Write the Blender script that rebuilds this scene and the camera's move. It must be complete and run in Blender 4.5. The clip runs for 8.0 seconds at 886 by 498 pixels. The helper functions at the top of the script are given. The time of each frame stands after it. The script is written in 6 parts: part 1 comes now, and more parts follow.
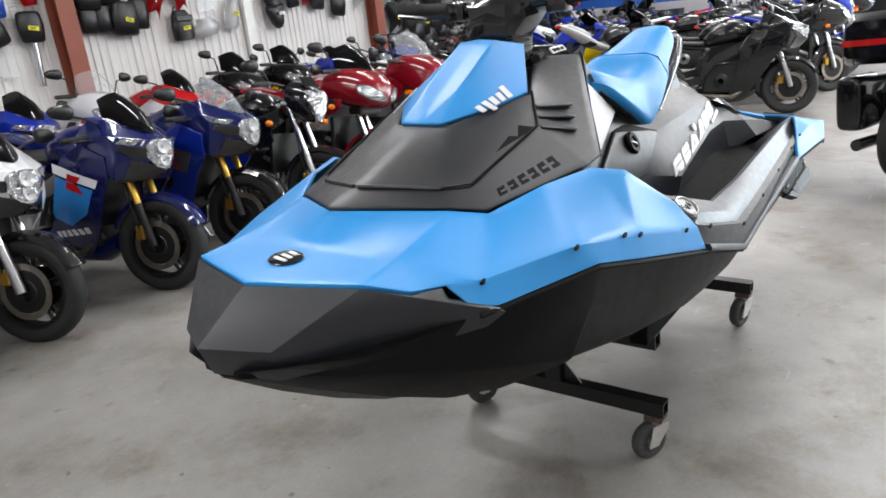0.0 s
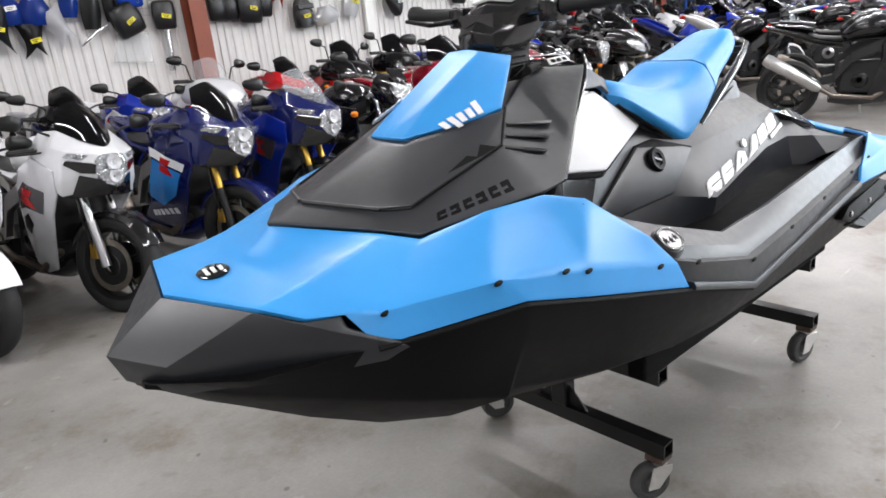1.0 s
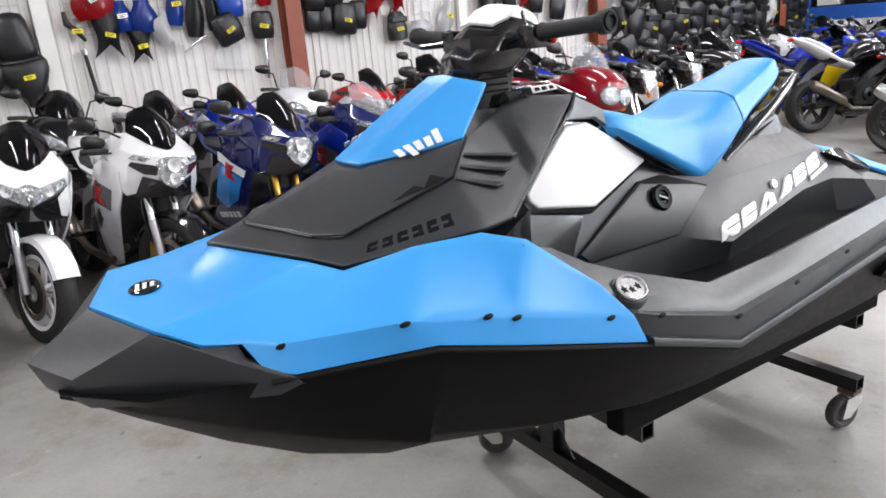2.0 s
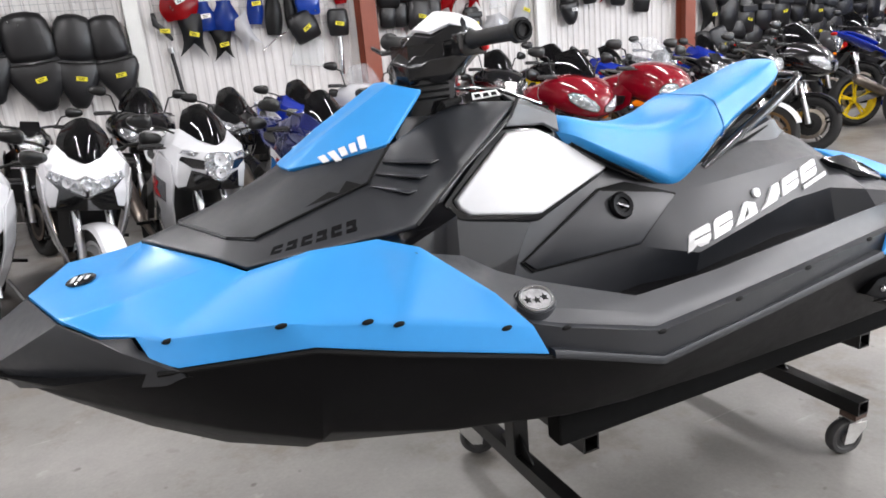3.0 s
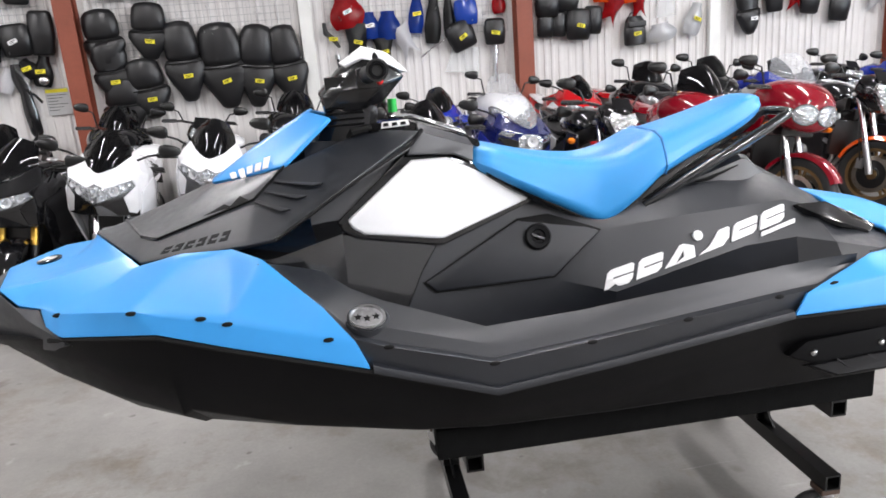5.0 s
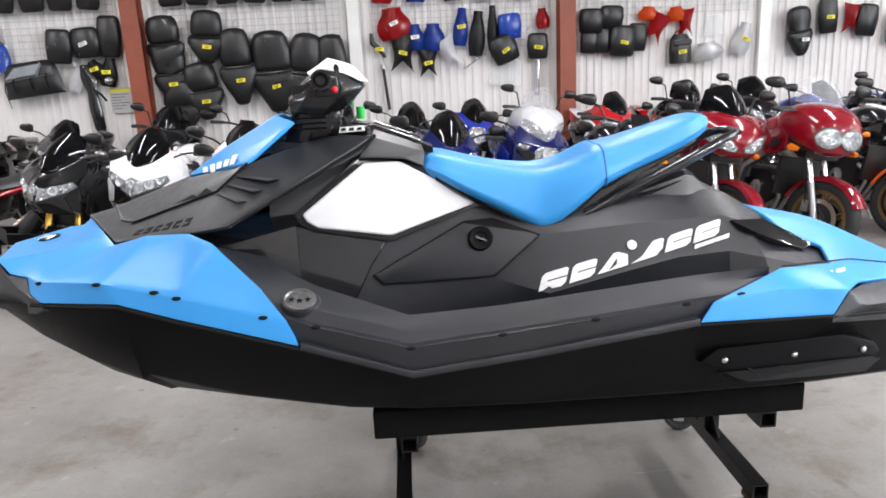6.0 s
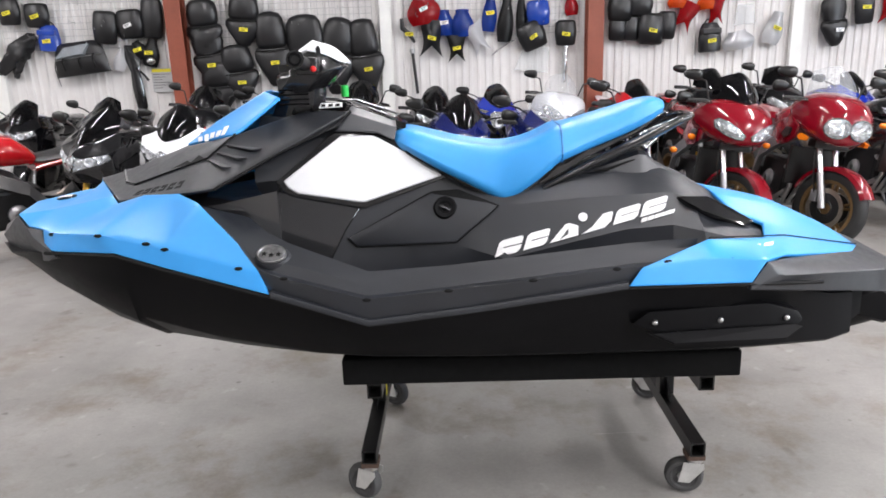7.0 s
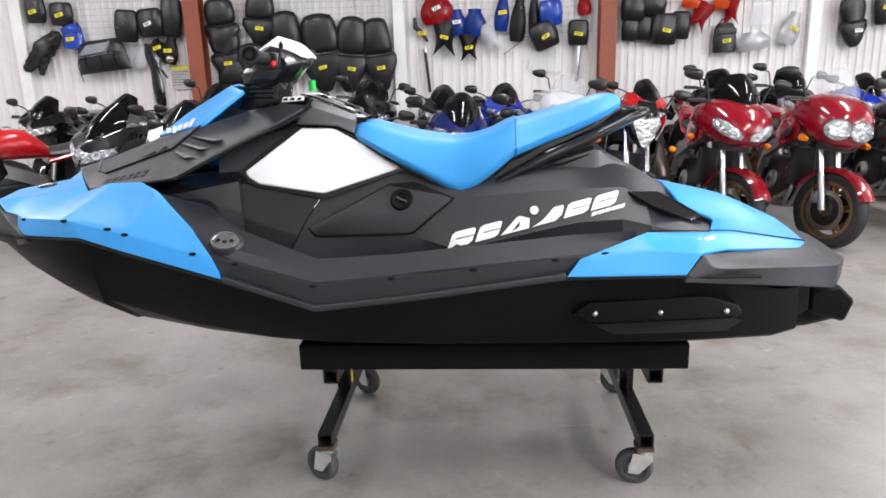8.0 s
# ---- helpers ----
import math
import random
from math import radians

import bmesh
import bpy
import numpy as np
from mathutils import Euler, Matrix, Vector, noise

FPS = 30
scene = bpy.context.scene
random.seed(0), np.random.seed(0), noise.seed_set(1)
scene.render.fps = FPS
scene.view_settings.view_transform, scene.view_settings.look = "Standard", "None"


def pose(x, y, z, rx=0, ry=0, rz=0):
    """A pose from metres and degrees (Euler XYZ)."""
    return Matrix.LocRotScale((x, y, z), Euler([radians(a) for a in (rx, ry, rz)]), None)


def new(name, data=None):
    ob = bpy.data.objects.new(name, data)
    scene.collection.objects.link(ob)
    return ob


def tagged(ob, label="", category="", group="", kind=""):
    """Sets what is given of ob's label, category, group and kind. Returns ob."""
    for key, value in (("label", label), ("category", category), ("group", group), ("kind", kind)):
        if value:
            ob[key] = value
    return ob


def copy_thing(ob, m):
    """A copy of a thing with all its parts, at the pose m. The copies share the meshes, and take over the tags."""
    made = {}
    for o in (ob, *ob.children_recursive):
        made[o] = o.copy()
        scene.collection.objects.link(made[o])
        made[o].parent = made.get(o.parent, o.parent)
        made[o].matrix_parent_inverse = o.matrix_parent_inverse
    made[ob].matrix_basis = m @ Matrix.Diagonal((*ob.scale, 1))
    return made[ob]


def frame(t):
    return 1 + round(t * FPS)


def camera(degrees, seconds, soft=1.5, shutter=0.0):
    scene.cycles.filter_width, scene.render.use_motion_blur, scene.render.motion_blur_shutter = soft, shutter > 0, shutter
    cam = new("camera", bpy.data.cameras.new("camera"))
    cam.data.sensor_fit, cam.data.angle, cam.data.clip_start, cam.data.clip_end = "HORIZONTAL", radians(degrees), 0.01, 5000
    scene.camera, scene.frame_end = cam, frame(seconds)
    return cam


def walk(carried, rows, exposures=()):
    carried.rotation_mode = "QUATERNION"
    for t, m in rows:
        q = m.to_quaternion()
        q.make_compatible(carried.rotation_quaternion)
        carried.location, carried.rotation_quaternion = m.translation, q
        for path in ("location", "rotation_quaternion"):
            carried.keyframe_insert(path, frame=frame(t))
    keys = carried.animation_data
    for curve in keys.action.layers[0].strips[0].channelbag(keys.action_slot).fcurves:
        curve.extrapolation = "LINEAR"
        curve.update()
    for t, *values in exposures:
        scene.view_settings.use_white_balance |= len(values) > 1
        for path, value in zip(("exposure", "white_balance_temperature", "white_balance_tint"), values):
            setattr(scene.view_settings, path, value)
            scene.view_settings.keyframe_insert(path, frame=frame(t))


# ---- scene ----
from mathutils.bvhtree import BVHTree
cam = camera(64.0, 8.0, 1.7)
METRES, EYE, TILT, LEAN, TURN = 3.1, 1.48, 0.0, 0.0, -54.0
OX, OY = -2.2, -1.1
ROWS = [
    (0.0, 0.0, 0.0, 0.0, -2.01, -18.56, 6.0),
    (0.5, 0.06, 0.0265, 0.0033, 3.21, -18.7, 5.4),
    (1.0, 0.1347, 0.0343, 0.006, 9.28, -18.58, 5.79),
    (1.5, 0.1927, 0.0446, 0.008, 14.59, -16.98, 5.82),
    (2.0, 0.2406, 0.0856, 0.004, 18.49, -16.8, 4.47),
    (3.5, 0.4266, 0.1612, 0.0059, 31.85, -16.96, 5.64),
    (4.0, 0.4767, 0.2082, 0.0083, 37.13, -17.45, 5.36),
    (4.5, 0.5461, 0.2258, 0.0101, 40.48, -16.38, 5.0),
    (6.0, 0.7182, 0.29, 0.0045, 49.28, -13.92, 2.74),
    (6.5, 0.7946, 0.2847, 0.001, 50.53, -14.71, 2.17),
    (7.0, 0.8249, 0.3062, -0.0023, 53.02, -14.83, 1.91),
    (7.5, 0.8432, 0.342, -0.0087, 54.91, -14.54, 1.28),
    (8.0, 0.8907, 0.3587, -0.0095, 55.52, -14.73, 1.63),
]

walk(cam, [(t, pose(OX, OY, EYE, TILT, LEAN, TURN) @ pose(METRES * x, METRES * y, METRES * z, 90 + pitch, roll, yaw)) for t, x, y, z, yaw, pitch, roll in ROWS],
     [(0.0, -0.23, 6500, 6), (1.0, -0.07, 6500, 8), (2.0, 0.04, 6500, 9), (4.0, 0.08, 6500, 9), (8.0, 0.13, 6500, 10)])

# ---- world and light ----
world = bpy.data.worlds.new("world")
scene.world = world
world.use_nodes = True
world.node_tree.nodes["Background"].inputs[0].default_value = (0.80, 0.86, 0.95, 1)
world.node_tree.nodes["Background"].inputs[1].default_value = 0.06
scene.view_settings.exposure = 0.0

WALL_Y = 6.85
CEIL_Z = 4.6


# ---- small tools ----
def nodes_of(m):
    m.use_nodes = True
    nt = m.node_tree
    return nt, nt.nodes, nt.links, nt.nodes["Principled BSDF"]


def mat(name, color, rough=0.5, metal=0.0, var=0.12, scale=6.0, bump=0.0, bscale=120.0, coat=0.0, spec=0.5, rvar=0.08):
    """A procedural surface: base colour with two scales of variation, roughness variation and fine relief."""
    m = bpy.data.materials.new(name)
    nt, N, L, b = nodes_of(m)
    tc = N.new("ShaderNodeTexCoord")
    n1 = N.new("ShaderNodeTexNoise")
    n1.inputs["Scale"].default_value, n1.inputs["Detail"].default_value = scale, 6
    n2 = N.new("ShaderNodeTexNoise")
    n2.inputs["Scale"].default_value, n2.inputs["Detail"].default_value = scale * 9, 3
    L.new(tc.outputs["Object"], n1.inputs["Vector"])
    L.new(tc.outputs["Object"], n2.inputs["Vector"])
    add = N.new("ShaderNodeMath")
    add.operation = "MULTIPLY_ADD"
    add.inputs[1].default_value = 0.4
    L.new(n2.outputs["Fac"], add.inputs[0])
    L.new(n1.outputs["Fac"], add.inputs[2])
    ramp = N.new("ShaderNodeMapRange")
    ramp.inputs["From Min"].default_value, ramp.inputs["From Max"].default_value = 0.4, 1.0
    ramp.inputs["To Min"].default_value, ramp.inputs["To Max"].default_value = 1 - var, 1 + var
    L.new(add.outputs[0], ramp.inputs["Value"])
    mul = N.new("ShaderNodeVectorMath")
    mul.operation = "SCALE"
    mul.inputs[0].default_value = color
    L.new(ramp.outputs["Result"], mul.inputs["Scale"])
    L.new(mul.outputs[0], b.inputs["Base Color"])
    rr = N.new("ShaderNodeMapRange")
    rr.inputs["To Min"].default_value, rr.inputs["To Max"].default_value = max(0.02, rough - rvar), min(1, rough + rvar)
    L.new(n2.outputs["Fac"], rr.inputs["Value"])
    L.new(rr.outputs["Result"], b.inputs["Roughness"])
    b.inputs["Metallic"].default_value = metal
    b.inputs["Specular IOR Level"].default_value = spec
    if coat:
        b.inputs["Coat Weight"].default_value, b.inputs["Coat Roughness"].default_value = coat, 0.04
    if bump:
        n3 = N.new("ShaderNodeTexNoise")
        n3.inputs["Scale"].default_value, n3.inputs["Detail"].default_value = bscale, 2
        L.new(tc.outputs["Object"], n3.inputs["Vector"])
        bp = N.new("ShaderNodeBump")
        bp.inputs["Strength"].default_value, bp.inputs["Distance"].default_value = bump, 0.002
        L.new(n3.outputs["Fac"], bp.inputs["Height"])
        L.new(bp.outputs["Normal"], b.inputs["Normal"])
    return m


def part(name, bm, material, parent=None, label="", smooth=None, at=(0, 0, 0)):
    """Links a bmesh as one mesh object under a thing or under a part. smooth: the angle in degrees past which edges stay sharp."""
    bmesh.ops.recalc_face_normals(bm, faces=bm.faces[:])
    if smooth:
        for f in bm.faces:
            f.smooth = True
        lim = radians(smooth)
        for e in bm.edges:
            if len(e.link_faces) == 2 and e.calc_face_angle(0) > lim:
                e.smooth = False
    me = bpy.data.meshes.new(name)
    bm.to_mesh(me)
    bm.free()
    me.materials.append(material)
    ob = new(name, me)
    ob.parent = parent
    ob.location = at
    if label:
        ob["label"] = label
    return ob


def thing(name, m, label, category, group="", kind=""):
    ob = new(name)
    ob.empty_display_size = 0.1
    ob.matrix_world = m
    return tagged(ob, label, category, group, kind)


def bevel(bm, width, segments=1, angle=25):
    lim = radians(angle)
    es = [e for e in bm.edges if len(e.link_faces) == 2 and e.calc_face_angle(0) > lim]
    if es:
        bmesh.ops.bevel(bm, geom=es, offset=width, segments=segments, affect="EDGES", profile=0.6, clamp_overlap=True)
    return bm


def box(x0, x1, y0, y1, z0, z1, bev=0.0, seg=1, bm=None):
    own = bmesh.new()
    bmesh.ops.create_cube(own, size=1)
    for v in own.verts:
        v.co = ((x0 + x1) / 2 + v.co.x * (x1 - x0), (y0 + y1) / 2 + v.co.y * (y1 - y0), (z0 + z1) / 2 + v.co.z * (z1 - z0))
    if bev:
        bevel(own, bev, seg)
    return merged(bm, own)


def merged(bm, own):
    if bm is None:
        return own
    me = bpy.data.meshes.new("tmp")
    own.to_mesh(me)
    own.free()
    bm.from_mesh(me)
    bpy.data.meshes.remove(me)
    return bm


def moved(bm, m):
    bmesh.ops.transform(bm, matrix=m, verts=bm.verts[:])
    return bm


def loft(rings, closed=True, caps=True, bm=None):
    """Skin through rings of equally many points. closed: each ring closes on itself."""
    bm = bm or bmesh.new()
    rows = [[bm.verts.new(p) for p in r] for r in rings]
    n = len(rows[0])
    for a, b in zip(rows, rows[1:]):
        for i in range(n if closed else n - 1):
            j = (i + 1) % n
            vs = []
            for v in (a[i], a[j], b[j], b[i]):
                if all((v.co - u.co).length > 1e-5 for u in vs):
                    vs.append(v)
            if len(vs) > 2:
                bm.faces.new(vs)
    if caps and closed:
        for r in (rows[0], rows[-1]):
            try:
                bm.faces.new(r)
            except ValueError:
                pass
    return bm


def tube(path, radius, sides=8, bm=None, caps=True):
    """A round bar along a line of points; radius may be a list."""
    pts = [Vector(p) for p in path]
    rs = radius if isinstance(radius, (list, tuple)) else [radius] * len(pts)
    rings = []
    ref = None
    for i, p in enumerate(pts):
        d = (pts[min(i + 1, len(pts) - 1)] - pts[max(i - 1, 0)]).normalized()
        if ref is None:
            ref = Vector((0, 0, 1)) if abs(d.z) < 0.9 else Vector((1, 0, 0))
        u = d.cross(ref).normalized()
        w = u.cross(d).normalized()
        ref = w
        rings.append([p + rs[i] * (math.cos(a) * u + math.sin(a) * w) for a in [2 * math.pi * k / sides for k in range(sides)]])
    return loft(rings, True, caps, bm)


def lathe(profile, sides=24, axis="y", bm=None, arc=(0, 360), caps=False):
    """Turns (radius, offset) points round an axis through the origin."""
    a0, a1 = radians(arc[0]), radians(arc[1])
    full = abs(arc[1] - arc[0]) >= 360
    rings = []
    for k in range(sides if full else sides + 1):
        a = a0 + (a1 - a0) * k / sides
        c, s = math.cos(a), math.sin(a)
        ring = []
        for r, o in profile:
            ring.append({"y": (r * c, o, r * s), "x": (o, r * c, r * s), "z": (r * c, r * s, o)}[axis])
        rings.append(ring)
    if full:
        rings.append(rings[0])
    out = loft(rings, True, False)
    bmesh.ops.remove_doubles(out, verts=out.verts[:], dist=1e-5)
    if not full and caps:
        bmesh.ops.holes_fill(out, edges=out.edges[:])
    return merged(bm, out)


def slab(points, normal, depth, bev=0.0, seg=1, bm=None):
    """A flat or nearly flat plate: an outline of 3D points, pushed back along the normal by its depth."""
    own = bmesh.new()
    off = Vector(normal).normalized() * depth
    a = [own.verts.new(Vector(p)) for p in points]
    b = [own.verts.new(Vector(p) - off) for p in points]
    own.faces.new(a)
    own.faces.new(b[::-1])
    n = len(a)
    for i in range(n):
        own.faces.new((a[i], b[i], b[(i + 1) % n], a[(i + 1) % n]))
    bmesh.ops.recalc_face_normals(own, faces=own.faces[:])
    if bev:
        bevel(own, bev, seg, 40)
    return merged(bm, own)


def ball(cx, cy, cz, rx, ry, rz, u=12, v=8, bm=None):
    own = bmesh.new()
    bmesh.ops.create_uvsphere(own, u_segments=u, v_segments=v, radius=1)
    for w in own.verts:
        w.co = (cx + w.co.x * rx, cy + w.co.y * ry, cz + w.co.z * rz)
    return merged(bm, own)


# ---- materials ----
def floor_material():
    m = bpy.data.materials.new("worn concrete")
    nt, N, L, b = nodes_of(m)
    tc = N.new("ShaderNodeTexCoord")

    def noise_(scale, detail=5, rough=0.6):
        n = N.new("ShaderNodeTexNoise")
        n.inputs["Scale"].default_value, n.inputs["Detail"].default_value, n.inputs["Roughness"].default_value = scale, detail, rough
        L.new(tc.outputs["Object"], n.inputs["Vector"])
        return n

    def ramp_(src, pts):
        r = N.new("ShaderNodeValToRGB")
        r.color_ramp.elements[0].position, r.color_ramp.elements[0].color = pts[0][0], (*pts[0][1], 1)
        r.color_ramp.elements[1].position, r.color_ramp.elements[1].color = pts[1][0], (*pts[1][1], 1)
        L.new(src, r.inputs[0])
        return r

    def mix_(fac, a, c, mode="MULTIPLY"):
        x = N.new("ShaderNodeMix")
        x.data_type, x.blend_type = "RGBA", mode
        if isinstance(fac, float):
            x.inputs[0].default_value = fac
        else:
            L.new(fac, x.inputs[0])
        L.new(a, x.inputs[6])
        L.new(c, x.inputs[7])
        return x.outputs[2]

    base = ramp_(noise_(0.7, 6, 0.62).outputs["Fac"], [(0.3, (0.188, 0.18, 0.168)), (0.70, (0.345, 0.333, 0.316))])
    cloud = ramp_(noise_(3.2, 6, 0.65).outputs["Fac"], [(0.32, (0.82, 0.82, 0.82)), (0.62, (1.0, 1.0, 1.0))])
    fine = ramp_(noise_(60, 4, 0.7).outputs["Fac"], [(0.3, (0.9, 0.9, 0.9)), (0.7, (1.04, 1.04, 1.04))])
    spots = ramp_(noise_(5.5, 2, 0.5).outputs["Fac"], [(0.235, (0.56, 0.53, 0.50)), (0.33, (1, 1, 1))])
    small = ramp_(noise_(17, 1, 0.4).outputs["Fac"], [(0.185, (0.55, 0.53, 0.51)), (0.25, (1, 1, 1))])
    pale = ramp_(noise_(9, 3, 0.5).outputs["Fac"], [(0.68, (0, 0, 0)), (0.78, (0.09, 0.09, 0.09))])
    c = mix_(1.0, base.outputs[0], cloud.outputs[0])
    c = mix_(1.0, c, fine.outputs[0])
    brown = ramp_(noise_(1.7, 7, 0.72).outputs["Fac"], [(0.36, (0.70, 0.63, 0.55)), (0.50, (1, 1, 1))])
    c = mix_(1.0, c, brown.outputs[0])
    c = mix_(1.0, c, spots.outputs[0])
    c = mix_(1.0, c, small.outputs[0])
    c = mix_(1.0, c, pale.outputs[0], "ADD")
    mp = N.new("ShaderNodeMapping")
    mp.inputs["Scale"].default_value, mp.inputs["Rotation"].default_value = (1.1, 16.0, 1.0), (0, 0, 0.55)
    L.new(tc.outputs["Object"], mp.inputs["Vector"])
    sc = N.new("ShaderNodeTexNoise")
    sc.inputs["Scale"].default_value, sc.inputs["Detail"].default_value = 1.3, 4
    L.new(mp.outputs["Vector"], sc.inputs["Vector"])
    scuff = ramp_(sc.outputs["Fac"], [(0.69, (0, 0, 0)), (0.76, (0.12, 0.12, 0.115))])
    c = mix_(1.0, c, scuff.outputs[0], "ADD")
    L.new(c, b.inputs["Base Color"])
    rg = N.new("ShaderNodeMapRange")
    rg.inputs["To Min"].default_value, rg.inputs["To Max"].default_value = 0.26, 0.50
    L.new(noise_(2.5, 5).outputs["Fac"], rg.inputs["Value"])
    L.new(rg.outputs["Result"], b.inputs["Roughness"])
    bp = N.new("ShaderNodeBump")
    bp.inputs["Strength"].default_value, bp.inputs["Distance"].default_value = 0.15, 0.003
    L.new(noise_(90, 3).outputs["Fac"], bp.inputs["Height"])
    L.new(bp.outputs["Normal"], b.inputs["Normal"])
    return m


M_FLOOR = floor_material()
M_WALL = mat("white corrugated sheet", (0.69, 0.67, 0.655), 0.45, var=0.10, scale=1.2, rvar=0.1)
M_WALLTRIM = mat("white painted trim", (0.78, 0.78, 0.75), 0.4, var=0.06)
M_RUST = mat("red oxide painted steel", (0.25, 0.064, 0.035), 0.5, var=0.2, scale=3)
M_CEIL = mat("ceiling sheet", (0.42, 0.42, 0.41), 0.7, var=0.08, scale=1)
M_WIRE = mat("zinc wire", (0.45, 0.45, 0.45), 0.4, 0.8)
M_BLUE = mat("satin blue plastic", (0.042, 0.325, 0.77), 0.35, var=0.05, scale=3, bump=0.03, bscale=500, rvar=0.05, spec=0.55)
M_SEATBLUE = mat("blue seat vinyl", (0.038, 0.31, 0.72), 0.36, var=0.05, scale=4, bump=0.25, bscale=700)
M_GRAPH = mat("textured graphite plastic", (0.0104, 0.0124, 0.0166), 0.43, var=0.3, scale=5, bump=0.06, bscale=420, rvar=0.12, spec=0.74)
# the graphite in a paler tone, for the shoulder ribs
M_RIB = mat("paler graphite plastic", (0.022, 0.023, 0.026), 0.42, var=0.25, scale=9, spec=0.6)
M_HULL = mat("black hull plastic", (0.0046, 0.0046, 0.0052), 0.45, var=0.2, scale=4, bump=0.1, bscale=600, spec=0.10)
M_SEAM = mat("black gap", (0.005, 0.005, 0.005), 0.7, spec=0.2)
M_GLOSSBLK = mat("gloss black plastic", (0.01, 0.01, 0.011), 0.12, coat=0.4)
M_WHITEPAD = mat("white moulded panel", (0.88, 0.88, 0.89), 0.6, var=0.03, spec=0.3)
M_ALUDARK = mat("dull grey metal", (0.10, 0.10, 0.105), 0.35, 0.8)
M_PIPING = mat("blue piping", (0.018, 0.17, 0.46), 0.45)
M_DECAL = mat("white decal film", (0.82, 0.82, 0.82), 0.35, var=0.04)
M_CHROME = mat("chrome", (0.75, 0.75, 0.76), 0.12, 1.0, var=0.05)
M_STEEL = mat("brushed steel", (0.5, 0.5, 0.5), 0.3, 1.0, var=0.1)
M_BADGE = mat("cast badge metal", (0.27, 0.27, 0.275), 0.40, 1.0, var=0.5, scale=45, bump=0.8, bscale=70)
M_CARTBLK = mat("chipped black paint", (0.006, 0.006, 0.006), 0.33, var=0.3, scale=14, bump=0.1, spec=0.35)
M_CARPET = mat("black bunk carpet", (0.005, 0.005, 0.005), 0.95, var=0.3, scale=40, bump=0.6, bscale=300, spec=0.12)
M_RUBBER = mat("black tyre rubber", (0.010, 0.010, 0.010), 0.68, var=0.25, scale=12, bump=0.15, bscale=200)
M_ZINC = mat("zinc plated caster fork", (0.62, 0.62, 0.60), 0.38, 0.55, var=0.2, scale=20)
M_RUSTY = mat("rusty plate", (0.075, 0.045, 0.032), 0.7, var=0.4, scale=40)
M_GREYRUB = mat("worn grey caster rubber", (0.05, 0.05, 0.05), 0.7, var=0.35, scale=25)
M_GREEN = mat("green plastic", (0.02, 0.55, 0.08), 0.4)
M_RED = mat("red plastic", (0.7, 0.02, 0.02), 0.35)
M_YELLOW = mat("yellow price tag", (0.78, 0.68, 0.03), 0.6)
M_VINYL = mat("black seat vinyl", (0.010, 0.010, 0.011), 0.36, var=0.2)

# ---- the building ----
def build_room():
    part_floor = part("floor", box(-14, 16, -9, WALL_Y + 0.2, -0.2, 0), M_FLOOR)
    tagged(part_floor, "worn grey concrete workshop floor with stains", "floor", kind="structure")
    # corrugated back wall: vertical ribs
    bm = bmesh.new()
    x, cols = -14.0, []
    while x < 16:
        rise = random.choice((-0.006, -0.010, -0.018, -0.014))
        for dx, dy in ((0, 0), (0.05, 0), (0.062, rise), (0.086, rise)):
            cols.append((x + dx * random.uniform(0.85, 1.0), WALL_Y + dy))
        x += random.choice((0.095, 0.10, 0.10, 0.125))
    lo = [bm.verts.new((a, b, 0)) for a, b in cols]
    hi = [bm.verts.new((a, b, CEIL_Z)) for a, b in cols]
    for i in range(len(cols) - 1):
        bm.faces.new((lo[i], lo[i + 1], hi[i + 1], hi[i]))
    r = bmesh.ops.extrude_face_region(bm, geom=bm.faces[:])
    bmesh.ops.translate(bm, vec=(0, 0.06, 0), verts=[v for v in r["geom"] if isinstance(v, bmesh.types.BMVert)])
    tagged(part("wall_back", bm, M_WALL), "white corrugated metal workshop wall", "wall", kind="structure")
    # unseen walls; the front one is greyed to dim reflections on the craft
    for nm, b in (("wall_left", (-14.2, -14, -9, WALL_Y + 0.2, 0, CEIL_Z)), ("wall_front", (-14, 16, -9.2, -9, 0, CEIL_Z))):
        tagged(part(nm, box(*b), M_WALL if nm == "wall_left" else M_WALLGREY), "plain painted workshop wall", "wall", kind="structure")
    # end wall with an assumed goods door, unseen, that lets a lamp in
    bm = box(16, 16.2, -9, DOOR_Y0, 0, CEIL_Z)
    box(16, 16.2, DOOR_Y1, WALL_Y + 0.2, 0, CEIL_Z, bm=bm)
    box(16, 16.2, DOOR_Y0, DOOR_Y1, DOOR_H, CEIL_Z, bm=bm)
    tagged(part("wall_right", bm, M_WALL), "white workshop end wall with an assumed opening out of view", "wall", kind="structure")
    tagged(part("ceiling", box(-14.2, 16.2, -9.2, WALL_Y + 0.2, CEIL_Z, CEIL_Z + 0.2), M_CEIL), "pale sheet metal workshop ceiling", "ceiling", kind="structure")
    # steel columns, I-section
    for cx in (-8.25, -3.08, 2.15, 7.4, 12.6):
        c = thing("steel_column", pose(cx, WALL_Y - 0.13, 0), "red oxide painted steel column against the white wall", "column", "wall columns", "structure")
        bm = box(-0.1, 0.1, -0.11, -0.095, 0, CEIL_Z)
        box(-0.1, 0.1, 0.085, 0.1, 0, CEIL_Z, bm=bm)
        box(-0.006, 0.006, -0.095, 0.085, 0, CEIL_Z, bm=bm)
        part("flange", bm, M_RUST, c)


